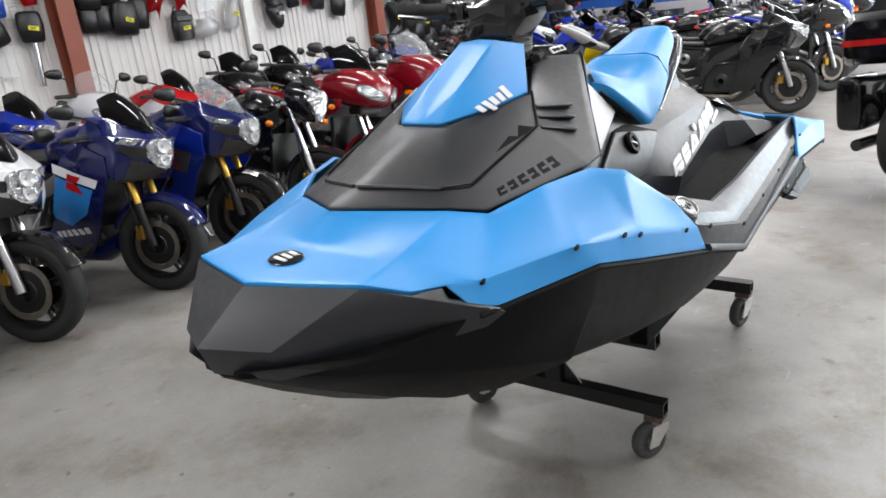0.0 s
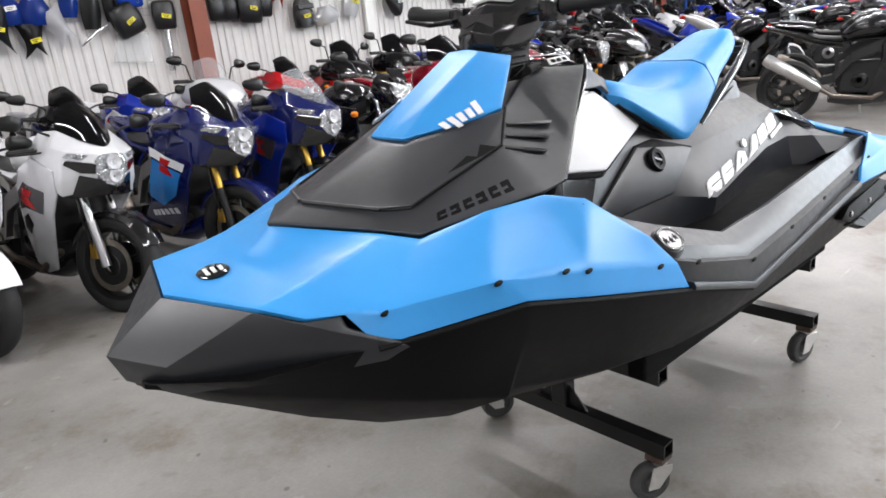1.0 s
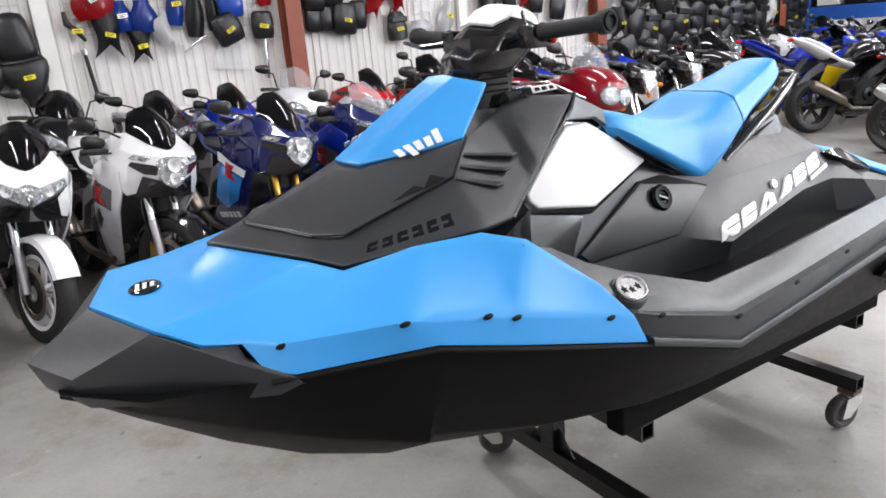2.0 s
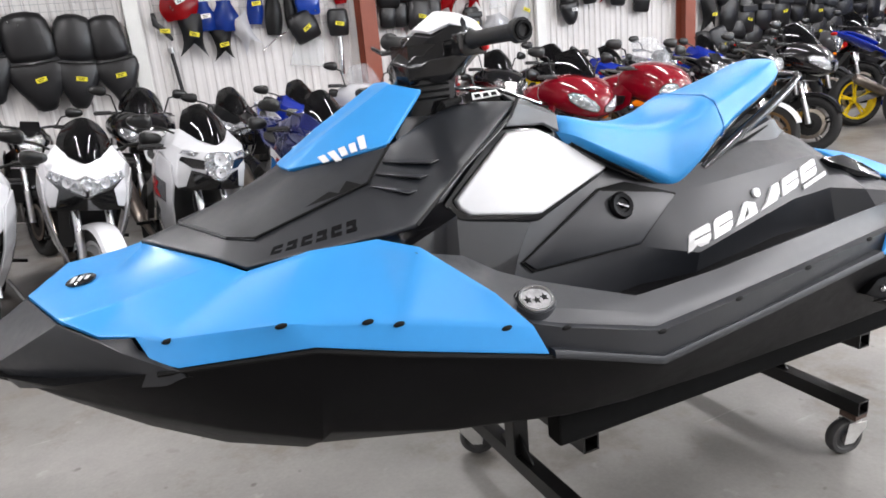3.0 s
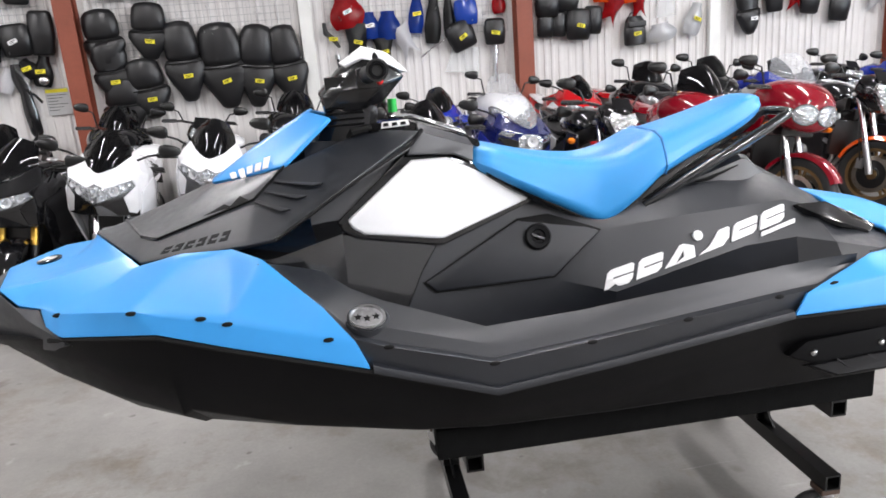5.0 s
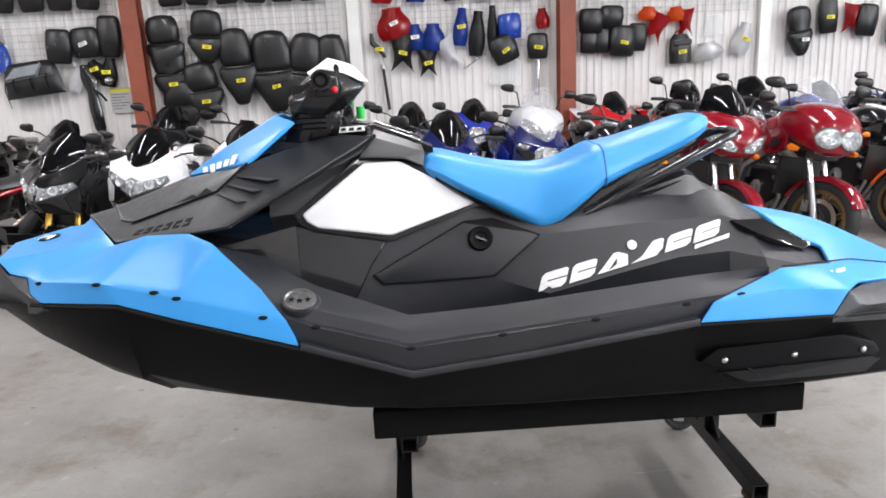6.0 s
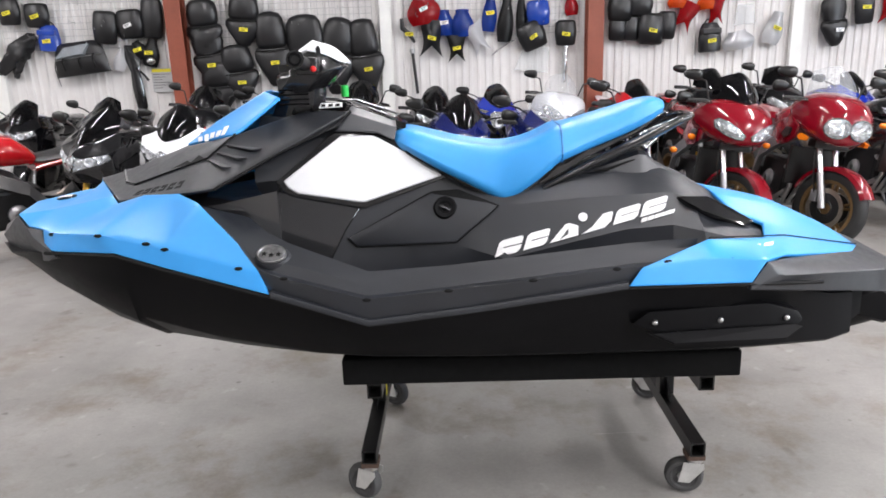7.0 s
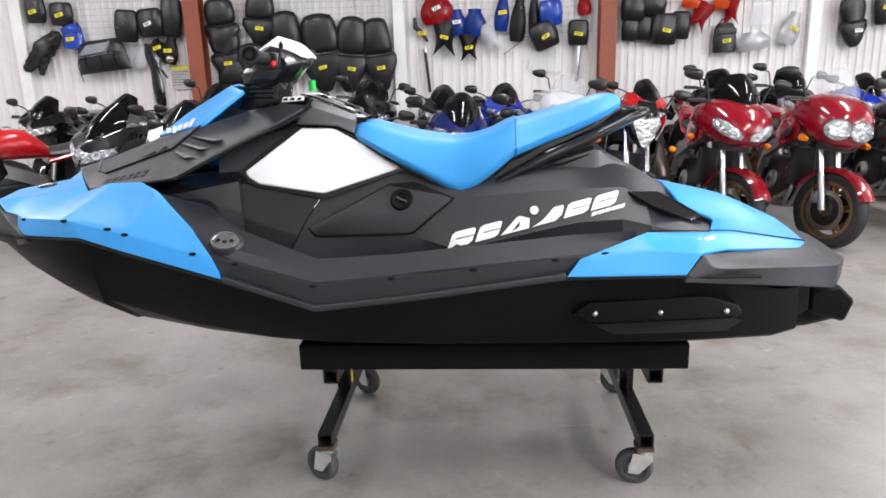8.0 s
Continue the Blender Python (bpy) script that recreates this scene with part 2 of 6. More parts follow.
def build_lights():
    """Rows of fluorescent battens under the ceiling, each with its own long area lamp."""
    mt = bpy.data.materials.new("lit fluorescent tube")
    nt, N, L, b = nodes_of(mt)
    b.inputs["Emission Color"].default_value = (1.0, 0.98, 0.95, 1)
    b.inputs["Emission Strength"].default_value = 9.0
    first = None
    for ix in range(8):
        for iy in range(3):
            x, y = -9.8 + ix * 3.6, -5.5 + iy * 4.3
            m = pose(x, y, CEIL_Z - 0.45)
            if first is None:
                first = thing("ceiling_light", m, "white fluorescent batten with two lit tubes", "ceiling light", "ceiling lights")
                part("housing", box(-0.09, 0.09, -1.2, 1.2, 0.05, 0.11, 0.01), M_WALLTRIM, first)
                for s in (-0.045, 0.045):
                    part("tube", tube([(s, -1.17, 0.025), (s, 1.17, 0.025)], 0.019, 10), mt, first)
                for s in (-1.0, 1.0):
                    part("hanger", tube([(0, s, 0.11), (0, s, 0.45)], 0.006, 6), M_STEEL, first)
            else:
                copy_thing(first, m)
            la = bpy.data.lights.new("tube_light", "AREA")
            la.shape, la.size, la.size_y, la.color = "RECTANGLE", 0.16, 2.3, (1.0, 0.965, 1.0)
            la.energy = TUBE_WATTS[iy][ix]
            lo = new("tube_light", la)
            lo.matrix_world = pose(x, y, CEIL_Z - 0.47)
    # daylight lamp added in the unseen door opening, for bluish sheen from the right
    la = bpy.data.lights.new("door_daylight", "AREA")
    la.shape, la.size, la.size_y, la.color, la.energy = "RECTANGLE", DOOR_Y1 - DOOR_Y0, DOOR_H, (0.80, 0.90, 1.0), 1050
    lo = new("door_daylight", la)
    lo.matrix_world = pose(16.1, (DOOR_Y0 + DOOR_Y1) / 2, DOOR_H / 2, 90, 0, 90)


# set per batten; front row is raised at right to brighten pedestal and gunwale
TUBE_WATTS = ((50, 50, 40, 45, 430, 300, 280, 280), (66, 62, 44, 42, 150, 150, 140, 140), (120, 125, 100, 90, 84, 95, 130, 150))
DOOR_Y0, DOOR_Y1, DOOR_H = -8.6, -3.6, 4.0
M_WALLGREY = mat("grey painted sheet", (0.45, 0.45, 0.45), 0.5, var=0.1, scale=1.2)
build_room()
build_lights()

# ---- the watercraft ----
CL = -0.070  # the craft's middle in y
YAW = -1.7  # its turn against the building


def mirror_faces(pts, faces, both=True):
    """Facets named by their corners (x, half-width, height) on one side, and the same mirrored to the other."""
    bm = bmesh.new()
    for s in ((-1, 1) if both else (-1,)):
        vs = {}
        for f in faces:
            cs = []
            for k in f:
                if k not in vs:
                    x, w, z = pts[k]
                    vs[k] = bm.verts.new((x, s * w, z))
                cs.append(vs[k])
            bm.faces.new(cs)
    bmesh.ops.remove_doubles(bm, verts=bm.verts[:], dist=1e-4)
    bmesh.ops.recalc_face_normals(bm, faces=bm.faces[:])
    return bm


def thicken(bm, depth):
    """Gives a facet skin its thickness inwards."""
    bmesh.ops.recalc_face_normals(bm, faces=bm.faces[:])
    up = sum((f.normal.z * f.calc_area() for f in bm.faces), 0.0)
    if up < 0:
        bmesh.ops.reverse_faces(bm, faces=bm.faces[:])
    bmesh.ops.solidify(bm, geom=bm.faces[:], thickness=depth)
    return bm


def soft_part(name, bm, material, parent, label="", depth=.010, crease=.35, edge=.003, hard=()):
    """A moulded skin: shallow creases flow into one another, sharp ones and the rim hold; with thickness and eased edges."""
    bmesh.ops.recalc_face_normals(bm, faces=bm.faces[:])
    if sum((f.normal.z * f.calc_area() for f in bm.faces), 0.0) < 0:
        bmesh.ops.reverse_faces(bm, faces=bm.faces[:])
    lay = bm.edges.layers.float.new("crease_edge")
    keep = [Vector(q) for q in hard]
    for e in bm.edges:
        ends = [any((Vector((v.co.x, abs(v.co.y), v.co.z)) - q).length < 1e-3 for q in keep) for v in e.verts]
        e[lay] = 1.0 if all(ends) or len(e.link_faces) < 2 or e.calc_face_angle(0) > radians(36) else crease
    corner = bm.verts.layers.float.new("crease_vert")
    for v in bm.verts:
        v[corner] = 1.0 if v.is_boundary else 0.0
    for f in bm.faces:
        f.smooth = True
    me = bpy.data.meshes.new(name)
    bm.to_mesh(me)
    bm.free()
    me.materials.append(material)
    ob = new(name, me)
    ob.parent = parent
    if label:
        ob["label"] = label
    a = ob.modifiers.new("flow", "SUBSURF")
    a.levels = a.render_levels = 3
    b = ob.modifiers.new("wall", "SOLIDIFY")
    b.thickness, b.offset = depth, -1
    c = ob.modifiers.new("ease", "BEVEL")
    c.width, c.segments, c.limit_method, c.angle_limit = edge, 2, "ANGLE", radians(40)
    return ob


def craft_part(name, bm, material, parent, label="", smooth=None):
    return part(name, bm, material, parent, label, smooth)


def build_watercraft():
    craft = thing("watercraft", pose(0, CL, 0, 0, 0, YAW), "blue and black personal watercraft on a wheeled cart", "watercraft")
    # hull: keel, chine and sheer at stations along the length
    st = [(-1.475, .865, .04, .885, .075, .90), (-1.35, .770, .14, .860, .22, .905), (-1.2, .672, .25, .812, .325, .925), (-1.05, .588, .33, .762, .395, .942),
          (-.875, .526, .401, .711, .474, .940), (-.855, .526, .398, .720, .476, .938), (-.6, .487, .455, .665, .535, .872), (-.3, .475, .485, .615, .578, .80), (-.118, .465, .495, .60, .592, .742),
          (.2, .46, .505, .592, .597, .775), (.635, .475, .51, .588, .612, .828), (.94, .475, .51, .588, .635, .838), (1.05, .475, .505, .588, .570, .80), (1.30, .475, .48, .590, .480, .74), (1.385, .485, .45, .60, .440, .73)]
    rings = []
    for x, kz, cw, cz, sw, sz in st:
        half = [(cw * .45, kz + (cz - kz) * .37), (cw * .5, kz + (cz - kz) * .31), (cw * .97, cz - .012), (cw, cz), (cw + (sw - cw) * (.7 if x < .4 else .45), cz + (sz - cz) * .6), (sw, sz)]
        rings.append([(x, 0, kz)] + [(x, -w, z) for w, z in half] + [(x, 0, sz - 0.02)] + [(x, w, z) for w, z in half[::-1]])
    hull = craft_part("hull", bevel(loft(rings), 0.004, 1, 30), M_HULL, craft, "black moulded hull", 28)
    # bow bumper
    P = dict(A=(-1.39, 0, 1.022), N=(-1.515, 0, .945), Nb=(-1.492, 0, .882), K=(-1.452, .098, .934), Kb=(-1.43, .088, .862), M=(-1.318, .20, 1.023), B=(-1.256, .262, .995),
             W=(-1.192, .292, .990), R=(-1.215, .31, .972), T=(-1.112, .382, .922), Tb=(-1.15, .360, .903), Rb=(-1.235, .268, .884), Wi=(-1.185, .30, .968), Ti=(-1.125, .372, .935))
    bm = mirror_faces(P, ["A N K".split(), "A K M".split(), "M K R".split(), "M R W B".split(), "N Nb Kb K".split(), "K Kb Rb R".split(), "R Rb Tb T".split(), "W R T Ti Wi".split()])
    craft_part("bow_bumper", bevel(thicken(bm, .012), .004, 2, 30), M_GRAPH, craft, "dark textured bow bumper", 34)
    # blue front deck
    D = dict(A=(-1.385, 0, 1.027), M=(-1.312, .20, 1.028), B=(-1.25, .262, 1.0), W=(-1.186, .296, .992), G=(-1.20, 0, 1.043), C0=(-1.135, 0, 1.098), E=(-.998, .190, 1.076), F=(-.952, .258, 1.062),
             Dm=(-1.214, .145, 1.036), Dn=(-1.19, .195, 1.040), P0=(-.83, .335, 1.099), Pk=(-.70, .388, 1.108), Br=(-.628, .442, 1.088), Be=(-.50, .520, .978), Ce=(-.435, .556, .900), Bt=(-.408, .572, .834),
             c1=(-1.13, .345, .990), c2=(-.933, .452, 1.004), c3=(-.716, .508, .968), c4=(-.494, .546, .912),
             b1=(-1.122, .372, .938), b2=(-.88, .477, .950), b3=(-.716, .518, .910), b0=(-1.165, .338, .948))
    bm = mirror_faces(D, ["A M Dm G".split(), "G Dm E C0".split(), "M Dn Dm".split(), "Dm Dn E".split(), "M B Dn".split(), "Dn B W c1".split(), "E Dn c1 F".split(), "F c1 c2 P0".split(), "P0 c2 c3 Pk".split(), "Pk c3 Br".split(),
                          "Br c3 c4 Be".split(), "Be c4 Ce".split(), "W b0 b1 c1".split(), "c1 b1 b2 c2".split(), "c2 b2 b3 c3".split(), "c3 b3 Bt c4".split(), "c4 Bt Ce".split()])
    deck = soft_part("front_deck", bm, M_BLUE, craft, "satin sky-blue front deck", depth=.010, crease=.6, hard=[D[k] for k in ("c1", "c2", "c3", "c4", "W")])
    # dark gap and lip under the blue panels
    for s in (-1, 1):
        line = [(-1.16, .352, .928), (-.88, .478, .942), (-.716, .519, .902), (-.408, .574, .826), (-.118, .598, .735), (.2, .602, .768), (.635, .620, .828), (.96, .664, .842), (1.2, .60, .82)]
        craft_part("rub_strip", tube([(x, s * w, z) for x, w, z in line], .006, 6), M_SEAM, craft, "black rubber sealing strip")
        lip = [(-.40, .576, .832), (-.118, .602, .743), (.2, .606, .776), (.63, .622, .835)]
        craft_part("gunwale_lip", loft([[(x, s * (w - .03), z + .012), (x, s * (w + .004), z + .012), (x, s * (w + .009), z + .002), (x, s * (w + .007), z - .006), (x, s * (w - .03), z - .006)] for x, w, z in lip]), M_GRAPH, craft, "dark grey moulded rail over the hull joint", 60)
    # console: lid, skirt, shoulders
    C = dict(C0=(-1.137, 0, 1.106), C1=(-1.05, 0, 1.128), E=(-.996, .188, 1.083), E1=(-.965, .150, 1.111), F=(-.950, .255, 1.070), R1=(-.914, .198, 1.109), H0=(-.785, 0, 1.220), H1=(-.775, .07, 1.220), Hr=(-.575, .178, 1.262),
             S=(-.654, .236, 1.192), L=(-.915, .155, 1.124), Lr=(-.66, .205, 1.212), Q=(-.675, .368, 1.108), Q2=(-.60, .372, 1.118), T0=(-.343, .075, 1.332), T1=(-.20, .150, 1.322), V=(-.45, .26, 1.19))
    bm = mirror_faces(C, ["C0 E E1 C1".split(), "E F R1 E1".split(), "C1 E1 L H1 H0".split(), "E1 R1 L".split(), "L R1 S Lr".split(), "H1 L Lr Hr".split(), "Lr S Hr".split(), "R1 F Q S".split(), "S Q Q2".split(), "S Q2 T1 T0 Hr".split()])
    soft_part("console_cover", bm, M_GRAPH, craft, "textured dark grey console cover", depth=.012, crease=.8)
    # hood
    H = dict(f=(-.785, .055, 1.224), fc=(-.792, 0, 1.225), br=(-.575, .170, 1.266), r=(-.440, .100, 1.375), t=(-.50, .05, 1.394), tc=(-.49, 0, 1.398), m=(-.665, .132, 1.246), k=(-.675, .048, 1.298))
    bm = mirror_faces(H, ["fc f k".split(), "fc k t tc".split(), "f m k".split(), "k m r t".split(), "m br r".split()])
    soft_part("hood", bm, M_BLUE, craft, "satin sky-blue hood panel", depth=.012, crease=.7)
    # body under the console: bulkhead to the footwells, inner bow
    rings = []
    for x, w, z in ((-1.0, .22, 1.06), (-.70, .33, 1.09), (-.60, .33, 1.10), (-.44, .24, 1.12)):
        rings.append([(x, -w, .78), (x, -w, z - .04), (x, -w * .6, z), (x, w * .6, z), (x, w, z - .04), (x, w, .78)])
    craft_part("bulkhead", bevel(loft(rings), .01, 2), M_GLOSSBLK, craft, "gloss black inner panel", 40)
    # pedestal under the seat and the tail deck
    prof = [(-.52, [(.26, .74), (.23, .95), (.195, 1.10), (.15, 1.22), (.06, 1.31)]), (-.23, [(.21, .74), (.180, .90), (.150, 1.05), (.125, 1.24), (.10, 1.30)]), (.0, [(.21, .74), (.195, .885), (.130, 1.05), (.10, 1.17), (.07, 1.24)]),
            (.15, [(.22, .74), (.228, .872), (.152, 1.03), (.11, 1.10), (.08, 1.12)]), (.3, [(.282, .74), (.300, .838), (.212, 1.00), (.14, 1.06), (.08, 1.08)]), (.55, [(.284, .75), (.296, .892), (.235, 1.02), (.15, 1.08), (.07, 1.09)]),
            (.70, [(.294, .77), (.292, .922), (.235, 1.025), (.14, 1.09), (.065, 1.096)]), (.85, [(.335, .81), (.305, .934), (.235, 1.03), (.13, 1.092), (.06, 1.098)]), (.93, [(.42, .86), (.370, .925), (.235, 1.005), (.12, 1.06), (.05, 1.07)]), (1.04, [(.50, .890), (.42, .905), (.235, .955), (.11, .995), (.05, 1.0)]), (1.13, [(.46, .84), (.40, .892), (.26, .915), (.12, .935), (.05, .94)]), (1.24, [(.40, .80), (.34, .85), (.24, .87), (.12, .88), (.05, .88)])]
    rings = [[(x, -w, z) for w, z in p] + [(x, w, z) for w, z in p[::-1]] for x, p in prof]

    def ped_w(x, z):
        """Half-width of the pedestal's side at a place along and up."""
        for (x0, p0), (x1, p1) in zip(prof, prof[1:]):
            if x <= x1:
                u = max(0.0, (x - x0) / (x1 - x0))
                row = [(a[0] + (b[0] - a[0]) * u, a[1] + (b[1] - a[1]) * u) for a, b in zip(p0, p1)]
                for (w0, z0), (w1, z1) in zip(row, row[1:]):
                    if z <= z1:
                        return w0 + (w1 - w0) * (z - z0) / (z1 - z0)
                return row[-1][0]
        return .3
    craft_part("pedestal", bevel(loft(rings), .005, 2, 12), M_GRAPH, craft, "dark grey moulded pedestal", 22)
    # gunwales: crease line, sill top and footwell wall
    gl = [(-.64, .445, 1.08, .445, 1.075, .36, 1.06, .28, .74), (-.50, .520, .975, .515, .972, .375, 1.025, .30, .74), (-.435, .556, .905, .545, .935, .42, .985, .31, .74), (-.36, .570, .880, .555, .915, .455, .955, .32, .74), (-.12, .602, .818, .590, .850, .515, .876, .38, .74), (.12, .606, .838, .592, .865, .535, .892, .42, .74),
          (.635, .606, .886, .588, .915, .560, .945, .46, .76), (.76, .600, .892, .580, .922, .562, .952, .44, .80), (.84, .598, .900, .580, .930, .564, .954, .40, .82)]
    bots = {-.64: .93, -.50: .855, -.435: .838, -.36: .812, -.12: .744, .12: .768, .635: .828, .76: .83, .84: .825}
    for s in (-1, 1):
        rings = []
        for x, w0, z0, w1, z1, w2, z2, w3, z3 in gl:
            wb = w0 - .004
            rings.append([(x, s * wb, bots[x]), (x, s * w0, z0 - .012), (x, s * w0, z0), (x, s * (w0 - .02), z0 + .004), (x, s * w1 - s * .02, z1), (x, s * w2, z2), (x, s * (w2 - .02), z2 - .01), (x, s * w3, z3), (x, s * (w3 - .01), z3 - .03), (x, s * (wb - .04), bots[x] - .01)])
        craft_part("gunwale", bevel(loft(rings), .004, 1, 20), M_GRAPH, craft, "dark grey footwell side", 40)
        craft_part("footwell", box(-.55, .95, s * .33 - .13, s * .33 + .13, .70, .745, .005), M_HULL, craft)
    # caps that carry the console's shoulder on to the seat
    K = dict(t=(-.205, .150, 1.320), u=(-.20, .085, 1.338), v=(-.055, .060, 1.282), w=(-.048, .112, 1.262), x=(-.055, .132, 1.222), y=(-.115, .145, 1.254), z=(-.245, .172, 1.262))
    for s in (-1, 1):
        bm = mirror_faces({k: (x, -s * w, z) for k, (x, w, z) in K.items()}, ["u t w v".split(), "t z y w".split(), "w y x".split()], False)
        if s > 0:
            bmesh.ops.reverse_faces(bm, faces=bm.faces[:])
        soft_part("shoulder_cap", bm, M_GRAPH, craft, "dark grey cap between console and seat", depth=.010, crease=.8)
    # white knee panels
    for s in (-1, 1):
        w = [(-.424, .214, 1.108), (-.412, .211, 1.084), (-.382, .206, 1.062), (-.180, .192, 1.024), (-.160, .190, 1.023), (.096, .138, 1.096), (.106, .135, 1.106), (-.112, .130, 1.232), (-.130, .132, 1.240), (-.232, .158, 1.246)]
        bm = slab([(x, s * a, z) for x, a, z in w], (0, s, .15), .030, .010, 3)
        craft_part("knee_panel", bm, M_WHITEPAD, craft, "white moulded knee panel", 50)
        bm = slab([(x * 1.10 + .015, s * (a - .014), (z - 1.13) * 1.22 + 1.13) for x, a, z in w], (0, s, .15), .03, .008, 2)
        craft_part("knee_surround", bm, M_GLOSSBLK, craft, "gloss black panel surround", 40)
    # access panel with a round latch, gloss black panel in the knee recess
    for s in (-1, 1):
        w = [(-.51, .80), (-.51, 1.04), (-.44, 1.07), (-.18, 1.00), (-.23, .93), (-.30, .80)]
        craft_part("recess_panel", slab([(x, s * (ped_w(x, z) + .007), z) for x, z in w], (0, s, .2), .02, .004, 1), M_GLOSSBLK, craft, "gloss black panel in the knee recess", 40)
        w = [(-.225, .902), (-.195, .872), (.142, .884), (.285, 1.000), (.150, 1.045), (.060, 1.040)]
        craft_part("hatch_gap", slab([(.05 + (x - .05) * 1.022, s * (ped_w(x, z) + .007), .96 + (z - .96) * 1.06) for x, z in w], (0, s, .25), .02), M_SEAM, craft)
        craft_part("side_hatch", slab([(x, s * (ped_w(x, z) + .012), z) for x, z in w], (0, s, .25), .022, .006, 2), M_GRAPH, craft, "dark grey access hatch", 40)
        lm = pose(.108, s * (ped_w(.108, .995) + .028), .995, 23 * s, 0, 0)
        bm = moved(lathe([(.0, .001), (.020, .001), (.022, .006), (.034, .008), (.040, .0), (.036, -.02)], 20, "y"), lm @ Matrix.Diagonal((1, s, 1, 1)))
        craft_part("latch_bar", moved(box(-.020, .020, -.004, .004, -.004, .004, .001), lm @ pose(0, s * .003, 0, 0, 25, 0)), M_ALUDARK, craft)
        craft_part("hatch_latch", bm, M_HULL, craft, "round black latch", 40)
    # seat
    seat_prof = [(-.082, .03, 1.222, .05, 1.215, .06, 1.205), (-.06, .075, 1.248, .105, 1.230, .115, 1.208), (-.02, .10, 1.262, .140, 1.235, .160, 1.198), (.06, .11, 1.240, .155, 1.205, .185, 1.148), (.18, .11, 1.212, .168, 1.175, .208, 1.085), (.285, .11, 1.201, .178, 1.160, .216, 1.028), (.305, .11, 1.200, .178, 1.160, .217, 1.016), (.325, .11, 1.201, .179, 1.160, .217, 1.022), (.37, .112, 1.206, .182, 1.166, .216, 1.048), (.43, .115, 1.222, .182, 1.180, .212, 1.090),
            (.495, .115, 1.258, .172, 1.210, .198, 1.145), (.515, .112, 1.248, .168, 1.206, .193, 1.150), (.60, .098, 1.266, .142, 1.232, .156, 1.182), (.70, .086, 1.292, .124, 1.262, .136, 1.214), (.78, .078, 1.322, .110, 1.294, .120, 1.246), (.826, .060, 1.332, .090, 1.308, .100, 1.268), (.860, .036, 1.326, .060, 1.306, .070, 1.282), (.880, .012, 1.310, .026, 1.304, .032, 1.292)]
    # the flanks draw in towards the lowest corner
    seat_prof = [(x, w0, z0, w1 - .016 * max(0.0, 1 - abs(x - .27) / .28), z1, w2 - .030 * max(0.0, 1 - abs(x - .27) / .30), z2) for x, w0, z0, w1, z1, w2, z2 in seat_prof]

    def seat_ring(k, grow=0.0):
        x, w0, z0, w1, z1, w2, z2 = seat_prof[k]
        dish = .026 * max(0.0, 1 - ((x - .26) / .26) ** 2) - .010 * max(0.0, 1 - ((x - .66) / .14) ** 2)
        half = [(w2 - .046, z2 - .020), (w2 - .010, z2 - .012), (w2 + .001, z2 + .015), (w2 * .72 + w1 * .28 + .004, z2 * .70 + z1 * .30), (w2 * .38 + w1 * .62 + .005, z2 * .36 + z1 * .64), (w1 - .001, z1 - .001), ((w0 + w1) / 2 + .010, (z0 + z1) / 2 + .006 - dish * .1), (w0 * .86, z0 - dish * .25), (w0 * .45, z0 + .001 - dish)]
        half = [(a + grow, z + grow) for a, z in half]
        return [(x, -a, z) for a, z in half] + [(x, a, z) for a, z in half[::-1]]

    bm = loft([seat_ring(k) for k in range(len(seat_prof))])
    ob = craft_part("seat", bm, M_SEATBLUE, craft, "long blue vinyl seat", 80)
    sub = ob.modifiers.new("soft", "SUBSURF")
    sub.levels = sub.render_levels = 2
    ring = [((a[0] + b[0]) / 2, (a[1] + b[1]) / 2, (a[2] + b[2]) / 2) for a, b in zip(seat_ring(10, -.001), seat_ring(11, -.001))]
    craft_part("seam", tube(ring[1:-1], .0035, 6), M_PIPING, ob)
    # black shell that the cushion sits in
    bm = loft([[(q[0], -q[5] + .034, q[6] - .028), (q[0], -q[5] + .020, q[6] - .016), (q[0], -q[5] + .020, q[6] + .012), (q[0], q[5] - .020, q[6] + .012), (q[0], q[5] - .020, q[6] - .016), (q[0], q[5] - .034, q[6] - .028)] for q in seat_prof[2:-3]])
    craft_part("seat_shell", bm, M_GLOSSBLK, craft, "gloss black shell under the seat", 50)
    # black seat base behind, grab handle
    bm = loft([[(x, -w, z), (x, w, z), (x, w, z + h), (x, -w, z + h)] for x, w, z, h in ((.30, .16, 1.00, .05), (.45, .16, 1.06, .06), (.60, .135, 1.145, .05), (.80, .095, 1.225, .03), (.88, .05, 1.262, .02))])
    craft_part("seat_base", bevel(bm, .008, 2), M_GLOSSBLK, craft, "gloss black seat base", 40)
    for s in (-1, 1):
        bm = tube([(.44, s * .168, 1.045), (.60, s * .152, 1.118), (.76, s * .132, 1.184), (.87, s * .112, 1.232), (.92, s * .095, 1.255)], [.012, .017, .018, .016, .014], 10)
        craft_part("seat_strut", bm, M_GLOSSBLK, craft, "", 60)
    bm = tube([(.90, -.10, 1.245), (.94, -.09, 1.26), (.962, -.06, 1.265), (.967, 0, 1.265), (.962, .06, 1.265), (.94, .09, 1.26), (.90, .10, 1.245)], .014, 10)
    craft_part("grab_handle", bm, M_GLOSSBLK, craft, "gloss black grab handle", 60)
    # raised support under the seat's rear end
    rings = []
